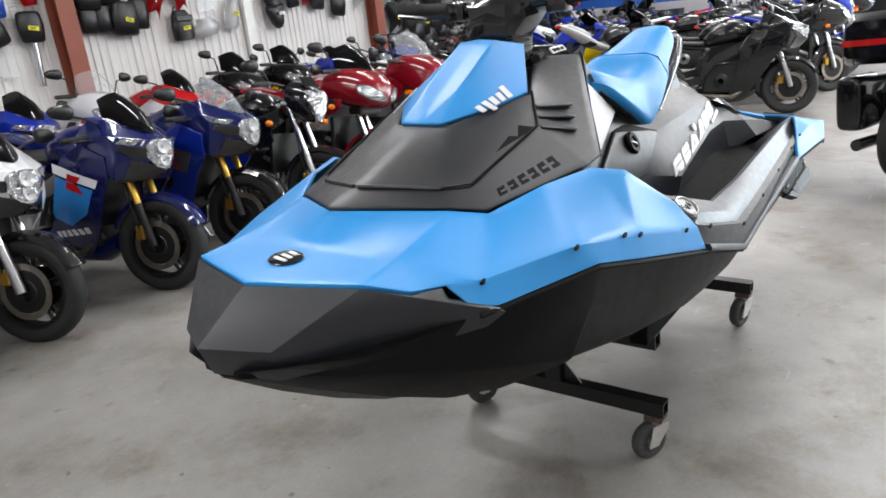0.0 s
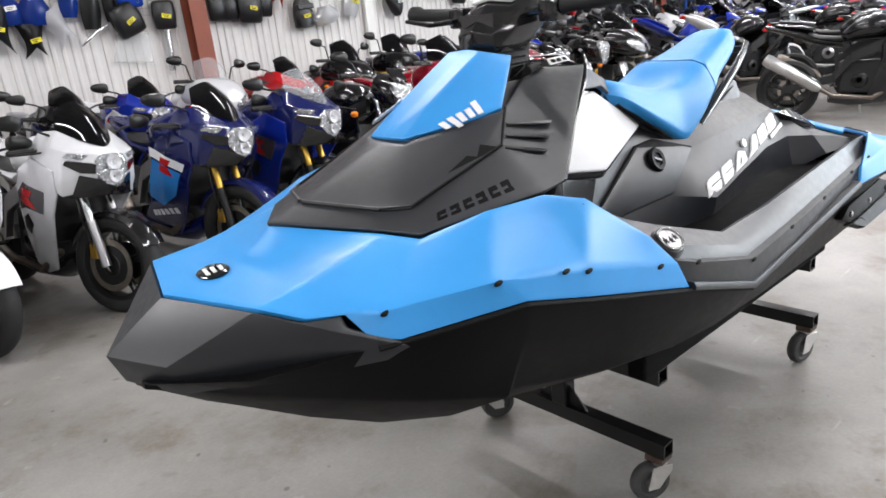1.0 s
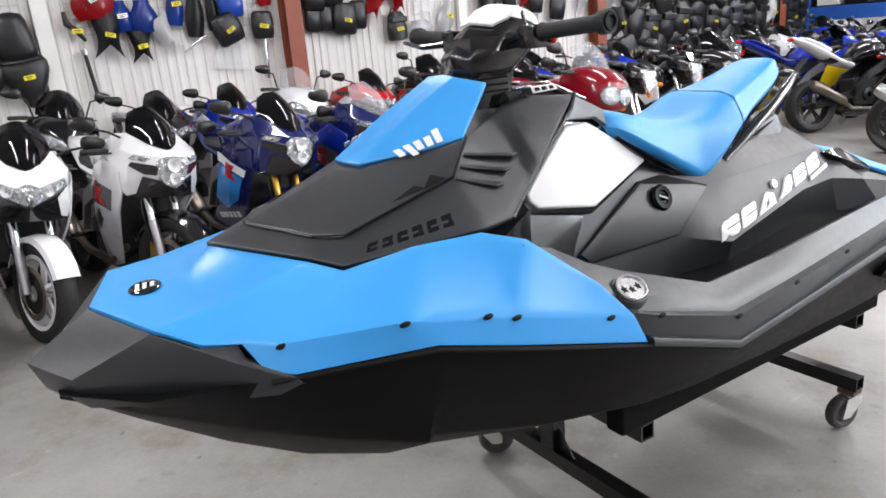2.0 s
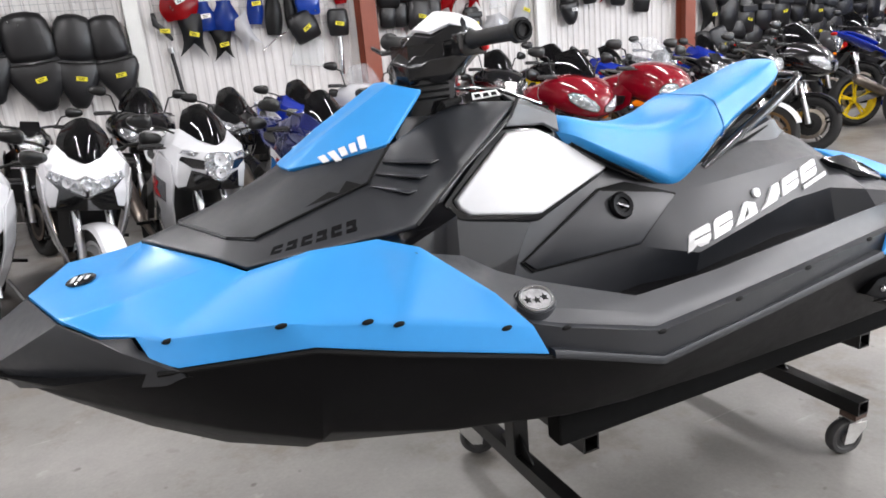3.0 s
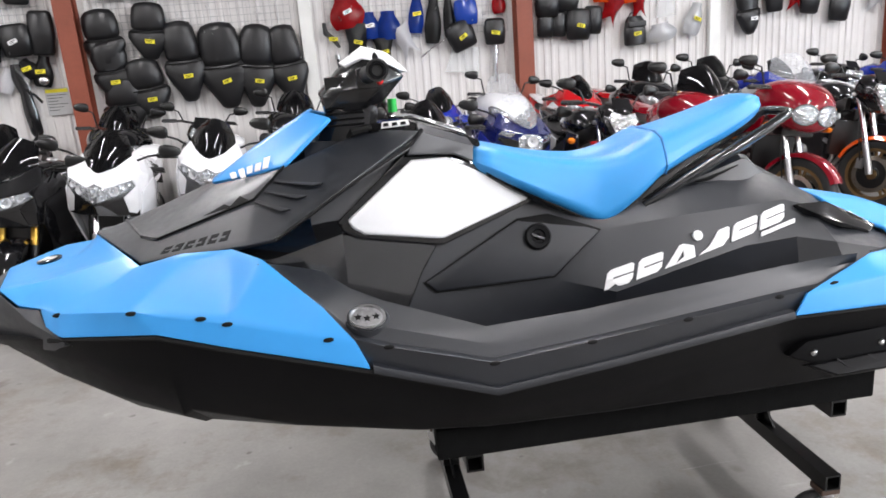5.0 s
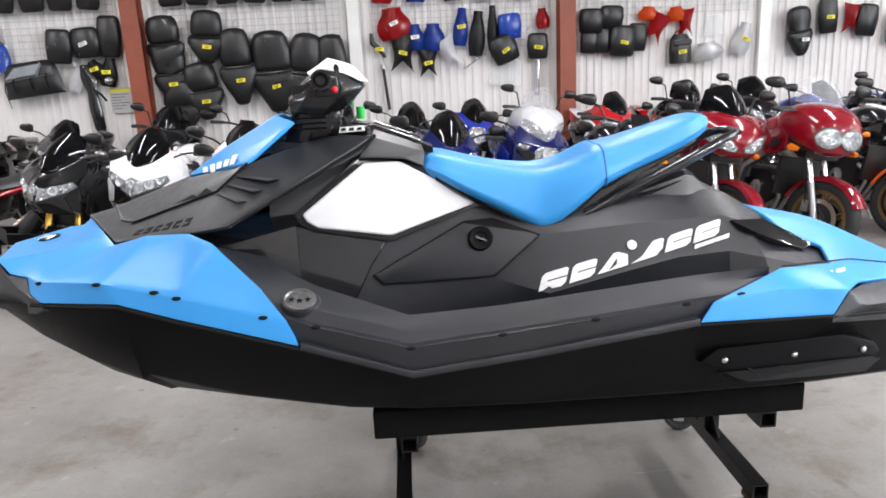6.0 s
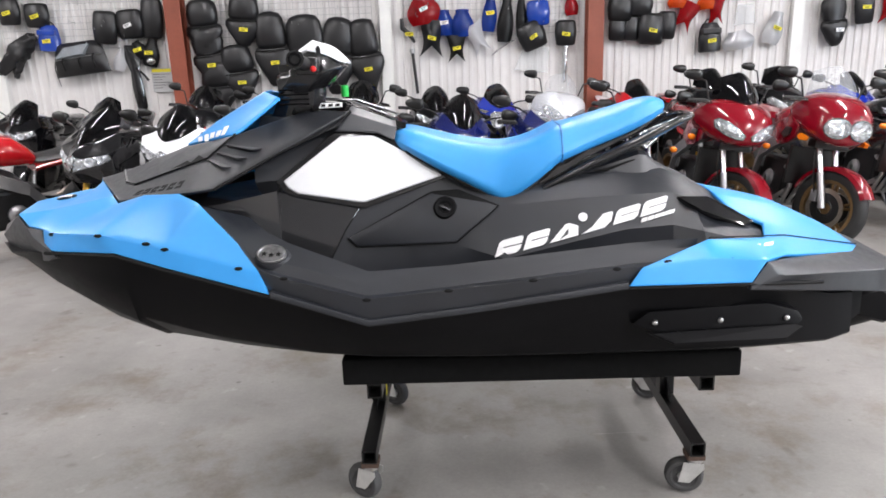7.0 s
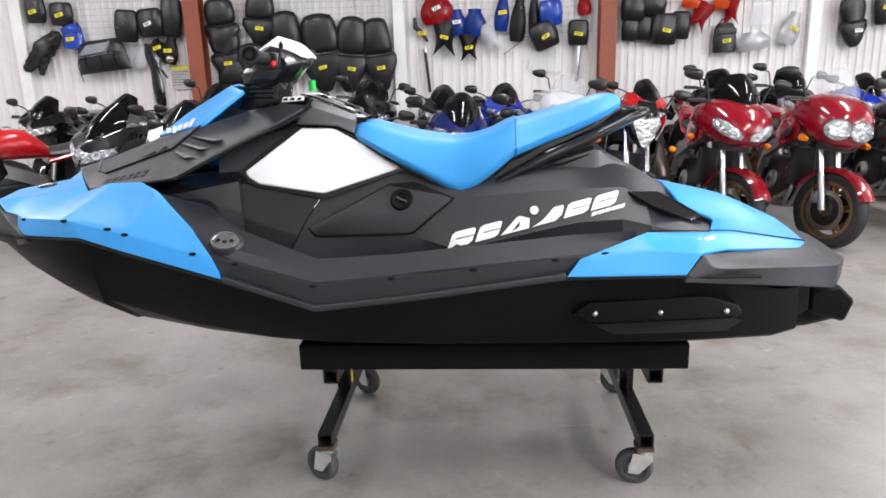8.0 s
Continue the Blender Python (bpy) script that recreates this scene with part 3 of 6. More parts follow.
    for x, w, z in ((.54, .10, 1.085), (.66, .125, 1.122), (.775, .125, 1.156), (.80, .122, 1.152), (.835, .115, 1.118), (.90, .105, 1.082), (.985, .09, 1.030)):
        rings.append([(x, -w - .05, 1.00), (x, -w, z - .012), (x, -w + .025, z), (x, w - .025, z), (x, w, z - .012), (x, w + .05, 1.00)])
    craft_part("tail_support", bevel(loft(rings), .004, 1, 14), M_GRAPH, craft, "grey moulded support behind the seat", 22)
    for s in (-1, 1):
        craft_part("support_slot", tube([(.62, s * .132, 1.092), (.66, s * .134, 1.096), (.76, s * .132, 1.128)], [.003, .006, .002], 6), M_SEAM, craft)
    # tail: blue top, blue side wedges, rear bumper
    T = dict(a=(1.035, 0, 1.012), b=(1.035, .13, 1.005), c=(1.06, .235, .965), d=(1.15, .285, .925), e=(1.26, .12, .955), f=(1.26, 0, .962), h=(1.17, .40, .905), i=(1.43, .345, .858), k=(1.44, .20, .866), l=(1.45, 0, .870), m=(1.10, .42, .908))
    bm = mirror_faces(T, ["a b e f".split(), "b c d e".split(), "d m h".split(), "e d h i k".split(), "f e k l".split()])
    soft_part("tail_deck", bm, M_BLUE, craft, "satin sky-blue tail deck", depth=.012)
    T = dict(a=(.632, .626, .836), b=(.672, .612, .886), c=(.87, .570, .952), d=(1.02, .490, .930), e=(1.17, .405, .908), f=(1.01, .655, .908), g=(.965, .668, .848), h=(.86, .626, .912), i=(1.12, .53, .885), k=(1.43, .352, .856), l=(1.39, .40, .850))
    for s in (-1, 1):
        bm = mirror_faces(T, ["a b h g".split(), "b c h".split(), "c d f h".split(), "h f g".split(), "d e i f".split(), "e k l i".split()], False)
        if s > 0:
            bmesh.ops.scale(bm, vec=(1, -1, 1), verts=bm.verts[:])
        soft_part("tail_side", bm, M_BLUE, craft, "satin sky-blue tail side", depth=.010, crease=.7)
    T = dict(a=(.968, .666, .846), b=(1.014, .652, .902), c=(1.13, .53, .876), d=(1.40, .392, .850), e=(1.445, .30, .850), f=(1.455, 0, .858), g=(1.585, 0, .80), h=(1.58, .32, .79), i=(1.50, .44, .80), j=(1.06, .648, .858),
             k=(1.575, 0, .728), l=(1.57, .325, .728), m=(1.495, .448, .730), n=(.962, .668, .826))
    bm = mirror_faces(T, ["b c d i j".split(), "d e h i".split(), "e f g h".split(), "g k l h".split(), "h l m i".split(), "i m n j".split(), "a b j n".split()])
    soft_part("rear_bumper", bm, M_GRAPH, craft, "dark grey rear bumper", depth=.015, crease=.8)
    # seams and a small mark on the tail
    for s in (-1, 1):
        craft_part("tail_seam", tube([(.875, s * .566, .955), (1.02, s * .486, .934), (1.17, s * .402, .912), (1.43, s * .349, .860)], .0022, 6), M_SEAM, craft)
        for k in range(2):
            x0, w0, z0 = 1.00 + .050 * k, .558 - .026 * k, .917 - .002 * k
            craft_part("tail_decal", slab([(x0, s * w0, z0), (x0 + .036, s * (w0 - .018), z0), (x0 + .044, s * (w0 - .034), z0 + .004), (x0 + .010, s * (w0 - .018), z0 + .004)], (0, s * .3, .95), .004), M_DECAL, craft)
    # side air ducts on the tail
    for s in (-1, 1):
        w = [(.872, .252, 1.018), (.972, .257, 1.017), (1.05, .277, .977), (1.118, .292, .936), (1.07, .330, .930), (.94, .308, .981)]
        craft_part("tail_vent", slab([(x, s * a, z) for x, a, z in w], (0, s, .9), .03, .005, 2), M_GLOSSBLK, craft, "gloss black tail vent", 40)
    # sponsons
    for s in (-1, 1):
        w = [(.655, .572, .700), (.705, .577, .738), (1.055, .575, .752), (1.155, .568, .722), (1.168, .578, .695), (1.11, .585, .652), (.775, .585, .650)]
        sp = craft_part("sponson", slab([(x, s * a, z) for x, a, z in w], (0, s, 0), .06, .008, 2), M_HULL, craft, "black ribbed sponson", 40)
        w = [(.70, .586, .676), (1.135, .586, .690), (1.165, .592, .680), (1.105, .612, .650), (.775, .612, .647)]
        craft_part("sponson_lip", slab([(x, s * a, z) for x, a, z in w], (0, s, .4), .03, .004, 1), M_HULL, sp)
        for x in (.724, .919, 1.116):
            craft_part("bolt", ball(x, s * .579, .7045, .0095, .006, .0095, 10, 6), M_STEEL, sp, "steel dome bolt", 60)
        for x in (.82, .91, 1.0, 1.09):
            craft_part("rib", slab([(x, s * .606, .655), (x + .008, s * .606, .655), (x - .030, s * .588, .682), (x - .038, s * .588, .682)], (0, s, .4), .006), M_HULL, sp)
    # jet nozzle and stern hardware
    craft_part("transom", loft([[(1.36, -.42, .60), (1.36, .42, .60), (1.36, .42, .78), (1.36, -.42, .78)], [(1.44, -.40, .64), (1.44, .40, .64), (1.44, .40, .76), (1.44, -.40, .76)]]), M_HULL, craft)
    craft_part("jet_nozzle", moved(lathe([(.10, -.12), (.10, .04), (.075, .14), (.06, .14), (.06, -.1)], 18, "x"), pose(1.55, 0, .55)), M_HULL, craft, "black jet nozzle", 40)
    bm = slab([(1.56, -.16, .62), (1.66, -.16, .64), (1.72, -.16, .58), (1.69, -.16, .50), (1.62, -.16, .52), (1.56, -.16, .54)], (0, -1, 0), .32, .01)
    craft_part("reverse_bucket", bm, M_HULL, craft, "black reverse bucket", 40)
    # oval chrome badges, screws
    for s in (-1, 1):
        m = pose(-.402, s * .518, .940, -36 * s, 4, 0)
        craft_part("badge_boss", moved(lathe([(.028, -.002), (.037, -.002), (.040, -.008), (.050, -.040)], 24, "z"), m @ Matrix.Diagonal((1.32, 1, 1, 1))), M_GRAPH, craft, "", 40)
        bm = lathe([(.0005, .002), (.027, .002), (.029, .005), (.033, .004), (.034, 0), (.032, -.01)], 28, "z")
        for v in bm.verts:
            v.co.x *= 1.32
        bd = craft_part("side_badge", moved(bm, m), M_BADGE, craft, "oval chrome badge with relief", 40)
        bm = bmesh.new()
        for k in range(3):
            a = [(.021 * (k - 1) + .010 * (1 if i % 2 == 0 else .45) * math.cos(i * math.pi / 5 + .3), .010 * (1 if i % 2 == 0 else .45) * math.sin(i * math.pi / 5 + .3) - .004 * (k % 2), .0035) for i in range(10)]
            slab(a, (0, 0, 1), .003, bm=bm)
        craft_part("relief", moved(bm, m), M_SEAM, bd, "dark stars in relief")
        rim = [(1.32 * .0315 * math.cos(q), .0315 * math.sin(q), .0045) for q in [2 * math.pi * i / 28 for i in range(29)]]
        craft_part("rim", moved(tube(rim, .0028, 6), m), M_CHROME, bd, "bright rim", 60)
        for x, w, z in ((-1.13, .348, .988), (-.933, .455, 1.002), (-.775, .497, .982), (-.716, .511, .966), (-.494, .549, .910), (-.36, .572, .882), (-.12, .604, .818), (.117, .608, .838), (.36, .608, .860), (.60, .607, .884), (.745, .612, .902), (.92, .636, .908)):
            sc = craft_part("screw_recess", ball(x, s * (w - .002), z - .002, .013, .0035, .006, 12, 6), M_SEAM, craft, "recessed screw", 60)
    bm = lathe([(0, .003), (.029, .003), (.033, 0), (.031, -.006)], 24, "z")
    bd = craft_part("bow_badge", moved(bm, pose(-1.276, 0, 1.040, 0, -6, 0)), M_GLOSSBLK, craft, "round black and silver bow badge", 40)
    bm = bmesh.new()
    for k in range(3):
        slab([(-.022 + .015 * k, -.016, .004), (-.015 + .015 * k, -.018, .004), (-.006 + .014 * k, .015 - .006 * k, .004), (-.014 + .014 * k, .017 - .006 * k, .004)], (0, 0, 1), .003, bm=bm)
    craft_part("badge_mark", moved(bm, pose(-1.276, 0, 1.041, 0, -6, 0)), M_DECAL, bd, "silver emblem strokes")
    # steering column, head and bars
    rings = []
    for x, z, w, l in ((-.40, 1.30, .070, .085), (-.385, 1.36, .068, .075), (-.37, 1.42, .068, .072), (-.36, 1.48, .080, .085)):
        rings.append([(x - l, -w * .7, z), (x - l * .6, -w, z), (x + l * .7, -w, z - .01), (x + l, -w * .6, z - .015), (x + l, w * .6, z - .015), (x + l * .7, w, z - .01), (x - l * .6, w, z), (x - l, w * .7, z)])
    craft_part("steering_column", bevel(loft(rings), .006, 2), M_GLOSSBLK, craft, "black steering column boot", 40)
    for k in range(4):
        craft_part("column_rib", box(-.45, -.345, -.072, .072, 1.345 + k * .016, 1.351 + k * .016, .002), M_HULL, craft)
    T = dict(f0=(-.468, 0, 1.440), f1=(-.455, .06, 1.430), c0=(-.408, 0, 1.500), c1=(-.395, .068, 1.488), t0=(-.32, 0, 1.553), t1=(-.30, .085, 1.540), b0=(-.225, 0, 1.475), b1=(-.222, .062, 1.467), s1=(-.40, .090, 1.440), s2=(-.285, .100, 1.452), l0=(-.455, 0, 1.385), l1=(-.45, .060, 1.385), l2=(-.35, .075, 1.385), l3=(-.29, .05, 1.40), l4=(-.28, 0, 1.40))
    bm = mirror_faces(T, ["f0 f1 c1 c0".split(), "f0 l0 l1 f1".split(), "f1 l1 s1 c1".split(), "s1 s2 t1 c1".split(), "s2 b1 t1".split(), "l1 l2 s1".split(), "l2 s2 s1".split(), "l2 l3 b1 s2".split(), "l3 l4 b0 b1".split(), "c0 c1 t1 t0".split(), "t0 t1 b1 b0".split()])
    head = craft_part("steering_head", bevel(bm, .005, 2, 12), M_GLOSSBLK, craft, "gloss black steering head", 40)
    T = dict(c0=(-.400, 0, 1.518), c1=(-.386, .066, 1.508), t0=(-.335, 0, 1.560), t1=(-.315, .084, 1.548), b0=(-.216, 0, 1.486), b1=(-.212, .058, 1.480), e1=(-.235, .076, 1.486), u=(-.26, .080, 1.528), u0=(-.26, 0, 1.538), d1=(-.342, .087, 1.524), d2=(-.275, .088, 1.508))
    bm = mirror_faces(T, ["c0 c1 t1 t0".split(), "t0 t1 u u0".split(), "u0 u b1 b0".split(), "u e1 b1".split(), "c1 d1 t1".split(), "t1 d1 d2 u".split(), "u d2 e1".split()])
    soft_part("head_cover", bm, M_WHITEPAD, head, "white steering head cover", depth=.008)
    for s in (-1, 1):
        craft_part("handlebar", tube([(-.36, s * .05, 1.47), (-.335, s * .16, 1.478), (-.315, s * .37, 1.492)], .012, 10), M_GLOSSBLK, craft)
        gr = craft_part("grip", tube([(-.33, s * .185, 1.481), (-.328, s * .20, 1.482), (-.3165, s * .355, 1.491), (-.3155, s * .362, 1.4915), (-.3145, s * .385, 1.493)], [.023, .019, .019, .027, .027], 14), M_RUBBER, craft, "black rubber grip", 50)
        craft_part("bar_end", moved(lathe([(.006, -.004), (.012, -.004), (.014, .004), (.020, .004), (.022, -.004)], 18, "y"), pose(-.314, s * .387, 1.493) @ Matrix.Diagonal((1, s, 1, 1))), M_HULL, gr, "", 40)
        craft_part("switch_box", box(-.36, -.29, s * .155 - .03, s * .155 + .03, 1.445, 1.50, .01, 2), M_GLOSSBLK, craft, "", 40)
        craft_part("button", ball(-.30, s * .19, 1.463, .010, .010, .010), M_RED, craft, "red button", 60)
        if s > 0:
            craft_part("lever", tube([(-.37, s * .16, 1.465), (-.40, s * .22, 1.462), (-.385, s * .34, 1.478)], [.008, .007, .006], 8), M_GLOSSBLK, craft)
    craft_part("lanyard_post", tube([(-.25, .11, 1.36), (-.25, .11, 1.40)], .014, 12), M_GREEN, craft, "green lanyard clip", 60)
    # instrument and glove-box rim between bars and seat
    bm = loft([[(x, -w, z), (x, -w * .6, z + .02), (x, w * .6, z + .02), (x, w, z)] for x, w, z in ((-.34, .10, 1.325), (-.22, .115, 1.322), (-.08, .10, 1.275), (-.02, .08, 1.25))], caps=False)
    r = bmesh.ops.solidify(bm, geom=bm.faces[:], thickness=.02)
    craft_part("dash", bm, M_GLOSSBLK, craft, "gloss black dash")
    bm = tube([(-.27, .02, 1.352), (-.20, -.06, 1.350), (-.06, -.055, 1.293), (-.05, .055, 1.293), (-.20, .06, 1.350), (-.27, .02, 1.352)], .004, 8)
    craft_part("dash_label", slab([(-.305, -.118, 1.334), (-.225, -.122, 1.338), (-.228, -.108, 1.352), (-.300, -.104, 1.350)], (0, -1, .5), .004, .001), M_DECAL, craft, "white label with plain dark bars")
    for k in range(3):
        craft_part("label_bar", slab([(-.298 + .024 * k, -.1195, 1.339), (-.282 + .024 * k, -.1200, 1.340), (-.283 + .024 * k, -.1120, 1.348), (-.297 + .024 * k, -.1115, 1.347)], (0, -1, .5), .002), M_SEAM, craft)
    craft_part("dash_rim", bm, M_CHROME, craft, "bright rim of the dash pocket", 60)
    # decals: plain blocks in place of the marks
    def on_side(s, u, v):
        # the slanted strip on the pedestal side
        x = .268 + u * .566 + v * .006
        z = .842 + u * .139 + v * (.048 - .008 * u)
        return (x, s * (ped_w(x, z) + .004 + .003 * math.sin(math.pi * u)), z)

    def side_mark(s, corners):
        craft_part("side_decal", slab([on_side(s, u, v) for u, v in corners], (0, s, .5), .012, .0008), M_DECAL, craft, "white slanted block of the side mark")
    for s in (-1, 1):
        for u0, u1 in ((.0, .152), (.165, .308), (.688, .838), (.848, 1.0)):
            # a slanted block with a short slit in its middle
            side_mark(s, [(u0, -.02), (u1 - .03, -.02), (u1 - .006, .16), (u1 + .001, .45), (u0 + .010, .45)])
            side_mark(s, [(u0 + .012, .52), (u1 + .003, .52), (u1 + .010, .90), (u1 - .004, 1.0), (u0 + .040, 1.0), (u0 + .020, .85)])
            side_mark(s, [(u0 + .010, .40), (u0 + .045, .40), (u0 + .047, .58), (u0 + .012, .58)])
        # two wedges that lean towards each other
        side_mark(s, [(.318, -.02), (.375, -.02), (.425, .66), (.425, 1.0), (.405, .98)])
        side_mark(s, [(.372, -.02), (.485, -.02), (.482, .66), (.425, 1.0), (.425, .26)])
        side_mark(s, [(.502, -.02), (.640, -.02), (.672, .30), (.590, .34), (.560, .26)])
        side_mark(s, [(.560, .24), (.590, .32), (.676, .28), (.684, .90), (.672, 1.0), (.625, 1.0)])
        c = on_side(s, .505, 1.16)
        craft_part("side_decal", moved(lathe([(0, .002), (.0145, .002), (.0145, -.006)], 20, "y"), pose(c[0], c[1], c[2], 20 * s, 0, 0) @ Matrix.Diagonal((1, s, 1, 1))), M_DECAL, craft, "white dot of the side mark")
        for u0, u1 in ((.852, .885), (.890, .925), (.930, .965), (.970, 1.045)):
            pts = [on_side(s, u0, -.42), on_side(s, u1, -.42), on_side(s, u1 + .006, -.16), on_side(s, u0 + .006, -.16)]
            craft_part("small_decal", slab(pts, (0, s, .6), .005, .0), M_DECAL, craft)
        cF, cQ, cR, cS = Vector((-.950, .255, 1.0712)), Vector((-.675, .368, 1.1088)), Vector((-.914, .198, 1.1102)), Vector((-.654, .236, 1.192))
        # embossing in the cover's own plastic; black colour stands in for its shading
        for k in range(6):
            for v0, v1, a0, a1 in ((.20, .29, .0, .085), (.34, .45, .010, .092), (.28, .36, .002 + .05 * (k % 2), .034 + .05 * (k % 2))):
                u0 = .16 + .115 * k
                pts = [cF.lerp(cQ, u0 + a).lerp(cR.lerp(cS, u0 + a), v) for a, v in ((a0, v0), (a1, v0), (a1 + .008, v1), (a0 + .008, v1))]
                cn = (pts[1] - pts[0]).cross(pts[3] - pts[0]).normalized()
                cn = cn if cn.z > 0 else -cn
                craft_part("embossed_mark", slab([(q.x, s * q.y, q.z) for q in pts], (cn.x, s * cn.y, cn.z), .003, .0008), M_HULL, craft)
        qm, qb, qr, qk = Vector((-.66, .145, 1.246)), Vector((-.575, .170, 1.266)), Vector((-.440, .100, 1.375)), Vector((-.69, .065, 1.300))
        hn = (qb - qm).cross(qk - qm).normalized()
        hn = hn if hn.z > 0 else -hn

        def on_hood(u, v):
            q = qm.lerp(qb, u).lerp(qk.lerp(qr, u * .55), v) + hn * .002
            return (q.x, s * q.y, q.z)
        for k in range(5):
            u0, top = -.62 + .24 * k, (.34, .36, .36, .36, .46)[k]
            low = -.02 if k == 1 else .08
            craft_part("hood_decal", slab([on_hood(u0, low), on_hood(u0 + .17, low), on_hood(u0 + .25, top), on_hood(u0 + .09, top)], (hn.x, s * hn.y, hn.z), .003, .001), M_DECAL, craft, "white slanted block of the hood mark")
        # console details: lid groove, shoulder ribs, slots
        craft_part("lid_groove", tube([(-.965, s * .148, 1.114), (-.914, s * .196, 1.113), (-.654, s * .234, 1.196), (-.572, s * .180, 1.266)], .0035, 6), M_SEAM, craft)
        craft_part("lid_lip", tube([(-1.045, s * .004, 1.130), (-.965, s * .146, 1.114), (-.914, s * .195, 1.111)], .005, 6), M_GRAPH, craft)
        S0, H2, Q0, T2 = Vector((-.654, .236, 1.192)), Vector((-.575, .178, 1.262)), Vector((-.60, .372, 1.118)), Vector((-.20, .150, 1.322))
        nrm = (Q0 - S0).cross(T2 - Q0).normalized()
        nrm = nrm if nrm.y > 0 else -nrm
        for k in range(3):
            a = S0.lerp(H2, .30 * k)
            b = Q0.lerp(T2, .18 + .13 * k)
            d = (b - a)
            v = d.cross(nrm).normalized() * .011
            pts = [a + d * .04 - v * .5 + nrm * .003, a + d * .60 - v + nrm * .010, a + d * .70 + v + nrm * .002, a + d * .04 + v * .5 + nrm * .002]
            craft_part("shoulder_rib", slab([(q.x, s * q.y, q.z) for q in pts], (nrm.x, s * nrm.y, nrm.z), .004, .001), M_RIB, craft)
        eL, eS, eR = Vector((-.915, .155, 1.125)), Vector((-.654, .236, 1.194)), Vector((-.66, .205, 1.214))
        en = (eS - eL).cross(eR - eL).normalized()
        en = en if en.z > 0 else -en
        # flat triangles on the surface; the recesses' shade is put in as black
        for u0, u1, v in ((.46, .78, .75), (.74, .97, .95)):
            tip, a, b2 = eL.lerp(eS, u0), eL.lerp(eS, u1), eL.lerp(eR, u1 - .10).lerp(eL.lerp(eS, u1), 1 - v)
            craft_part("console_slot", slab([(q.x, s * q.y, q.z) for q in (tip + en * .0015, a + en * .0015, b2 + en * .0015)], (en.x, s * en.y, en.z), .0015), M_SEAM, craft)
        craft_part("shoulder_slot", tube([(-.40, s * .100, 1.318), (-.385, s * .105, 1.330), (-.33, s * .098, 1.338)], [.004, .012, .006], 8), M_SEAM, craft)
        craft_part("shoulder_seam", tube([(-.195, s * .150, 1.324), (-.235, s * .175, 1.285), (-.42, s * .268, 1.204), (-.60, s * .368, 1.114)], .006, 6), M_GLOSSBLK, craft)
    # the plan narrows a little towards the stern
    done = set()
    for ob in craft.children_recursive:
        if ob.data.name not in done:
            done.add(ob.data.name)
            for v in ob.data.vertices:
                w = abs(v.co.y)
                v.co.y = math.copysign(w - 0.03 * v.co.x * min(1.0, w / 0.15), v.co.y)
    return craft


def square_tube(x, y0, y1, z0, z1, half=.025):
    """A hollow square tube lying across the cart, open at both ends."""
    bm = bmesh.new()
    zc = (z0 + z1) / 2
    rings = []
    for y, q in ((y0 + .06, .8), (y0, .8), (y0, 1), (y1, 1), (y1, .8), (y1 - .06, .8)):
        h, k = half * q, (z1 - z0) / 2 * q
        rings.append([(x - h, y, zc - k), (x + h, y, zc - k), (x + h, y, zc + k), (x - h, y, zc + k)])
    return loft(rings, True, True, bm)


def build_cart():
    cart = thing("wheeled_cart", pose(0, CL, 0, 0, 0, YAW), "black steel cart with carpeted bunks on four casters", "cart")
    for s in (-1, 1):
        part("bunk", box(-.250, 1.070, s * .335 - .03, s * .335 + .03, .434, .526, .008, 2), M_CARPET, cart, "black carpeted bunk beam")
    for x, out in ((-.175, -1), (.935, 1)):
        part("cross_beam", square_tube(x, -.395, .395, .155, .205), M_CARTBLK, cart)
        part("upper_tube", square_tube(x + .028, -.36, .36, .382, .433), M_CARTBLK, cart)
        part("upright", box(x - .027, x + .027, -.03, .03, .205, .382, .003), M_CARTBLK, cart)
        for s in (-1, 1):
            part("gusset", slab([(x, s * .03, .205), (x, s * .10, .205), (x, s * .03, .28)], (1, 0, 0), .006), M_CARTBLK, cart)
            q = {(-1, -1): -28, (1, -1): -14, (-1, 1): 150, (1, 1): 160}[(out, s)]
            c = part("caster", moved(box(-.03, .03, -.03, .03, .135, .155, .002), pose(x, s * .36, 0)), M_RUSTY, cart, "worn swivel caster")
            m = pose(x, s * .36, 0, 0, 0, q)
            part("swivel", moved(tube([(0, 0, .120), (0, 0, .140)], .026, 14), m), M_STEEL, c, "", 50)
            part("wheel", moved(lathe([(.022, -.014), (.040, -.015), (.045, -.020), (.057, -.019), (.064, -.010), (.0655, 0), (.064, .010), (.057, .019), (.045, .020), (.040, .015), (.022, .014)], 28, "y"), m @ pose(-.03, 0, .0655)), M_GREYRUB, c, "", 40)
            part("hub", moved(tube([(0, -.021, 0), (0, .021, 0)], .022, 12), m @ pose(-.03, 0, .0655)), M_STEEL, c, "", 50)
            for k in (-.0255, .0255):
                part("fork_plate", moved(slab([(-.050, k, .048), (-.012, k, .048), (.032, k, .104), (.032, k, .124), (-.034, k, .124)], (0, 1, 0), .003, .0006), m), M_ZINC, c)
    part("centre_rail", box(-.11, .87, -.025, .025, .384, .431, .003), M_CARTBLK, cart)
    part("tape", slab([(-.146, -.012, .22), (-.146, .014, .22), (-.146, .020, .40), (-.146, -.006, .40)], (1, 0, 0), .002), M_YELLOW, cart, "strip of yellow tape")
    return cart


build_watercraft()
build_cart()

# ---- motorcycles ----
def paint(name, color, metal=0.0):
    m = mat(name, color, 0.25, metal, var=0.06, scale=3, coat=1.0, rvar=0.04, spec=0.1)
    return m


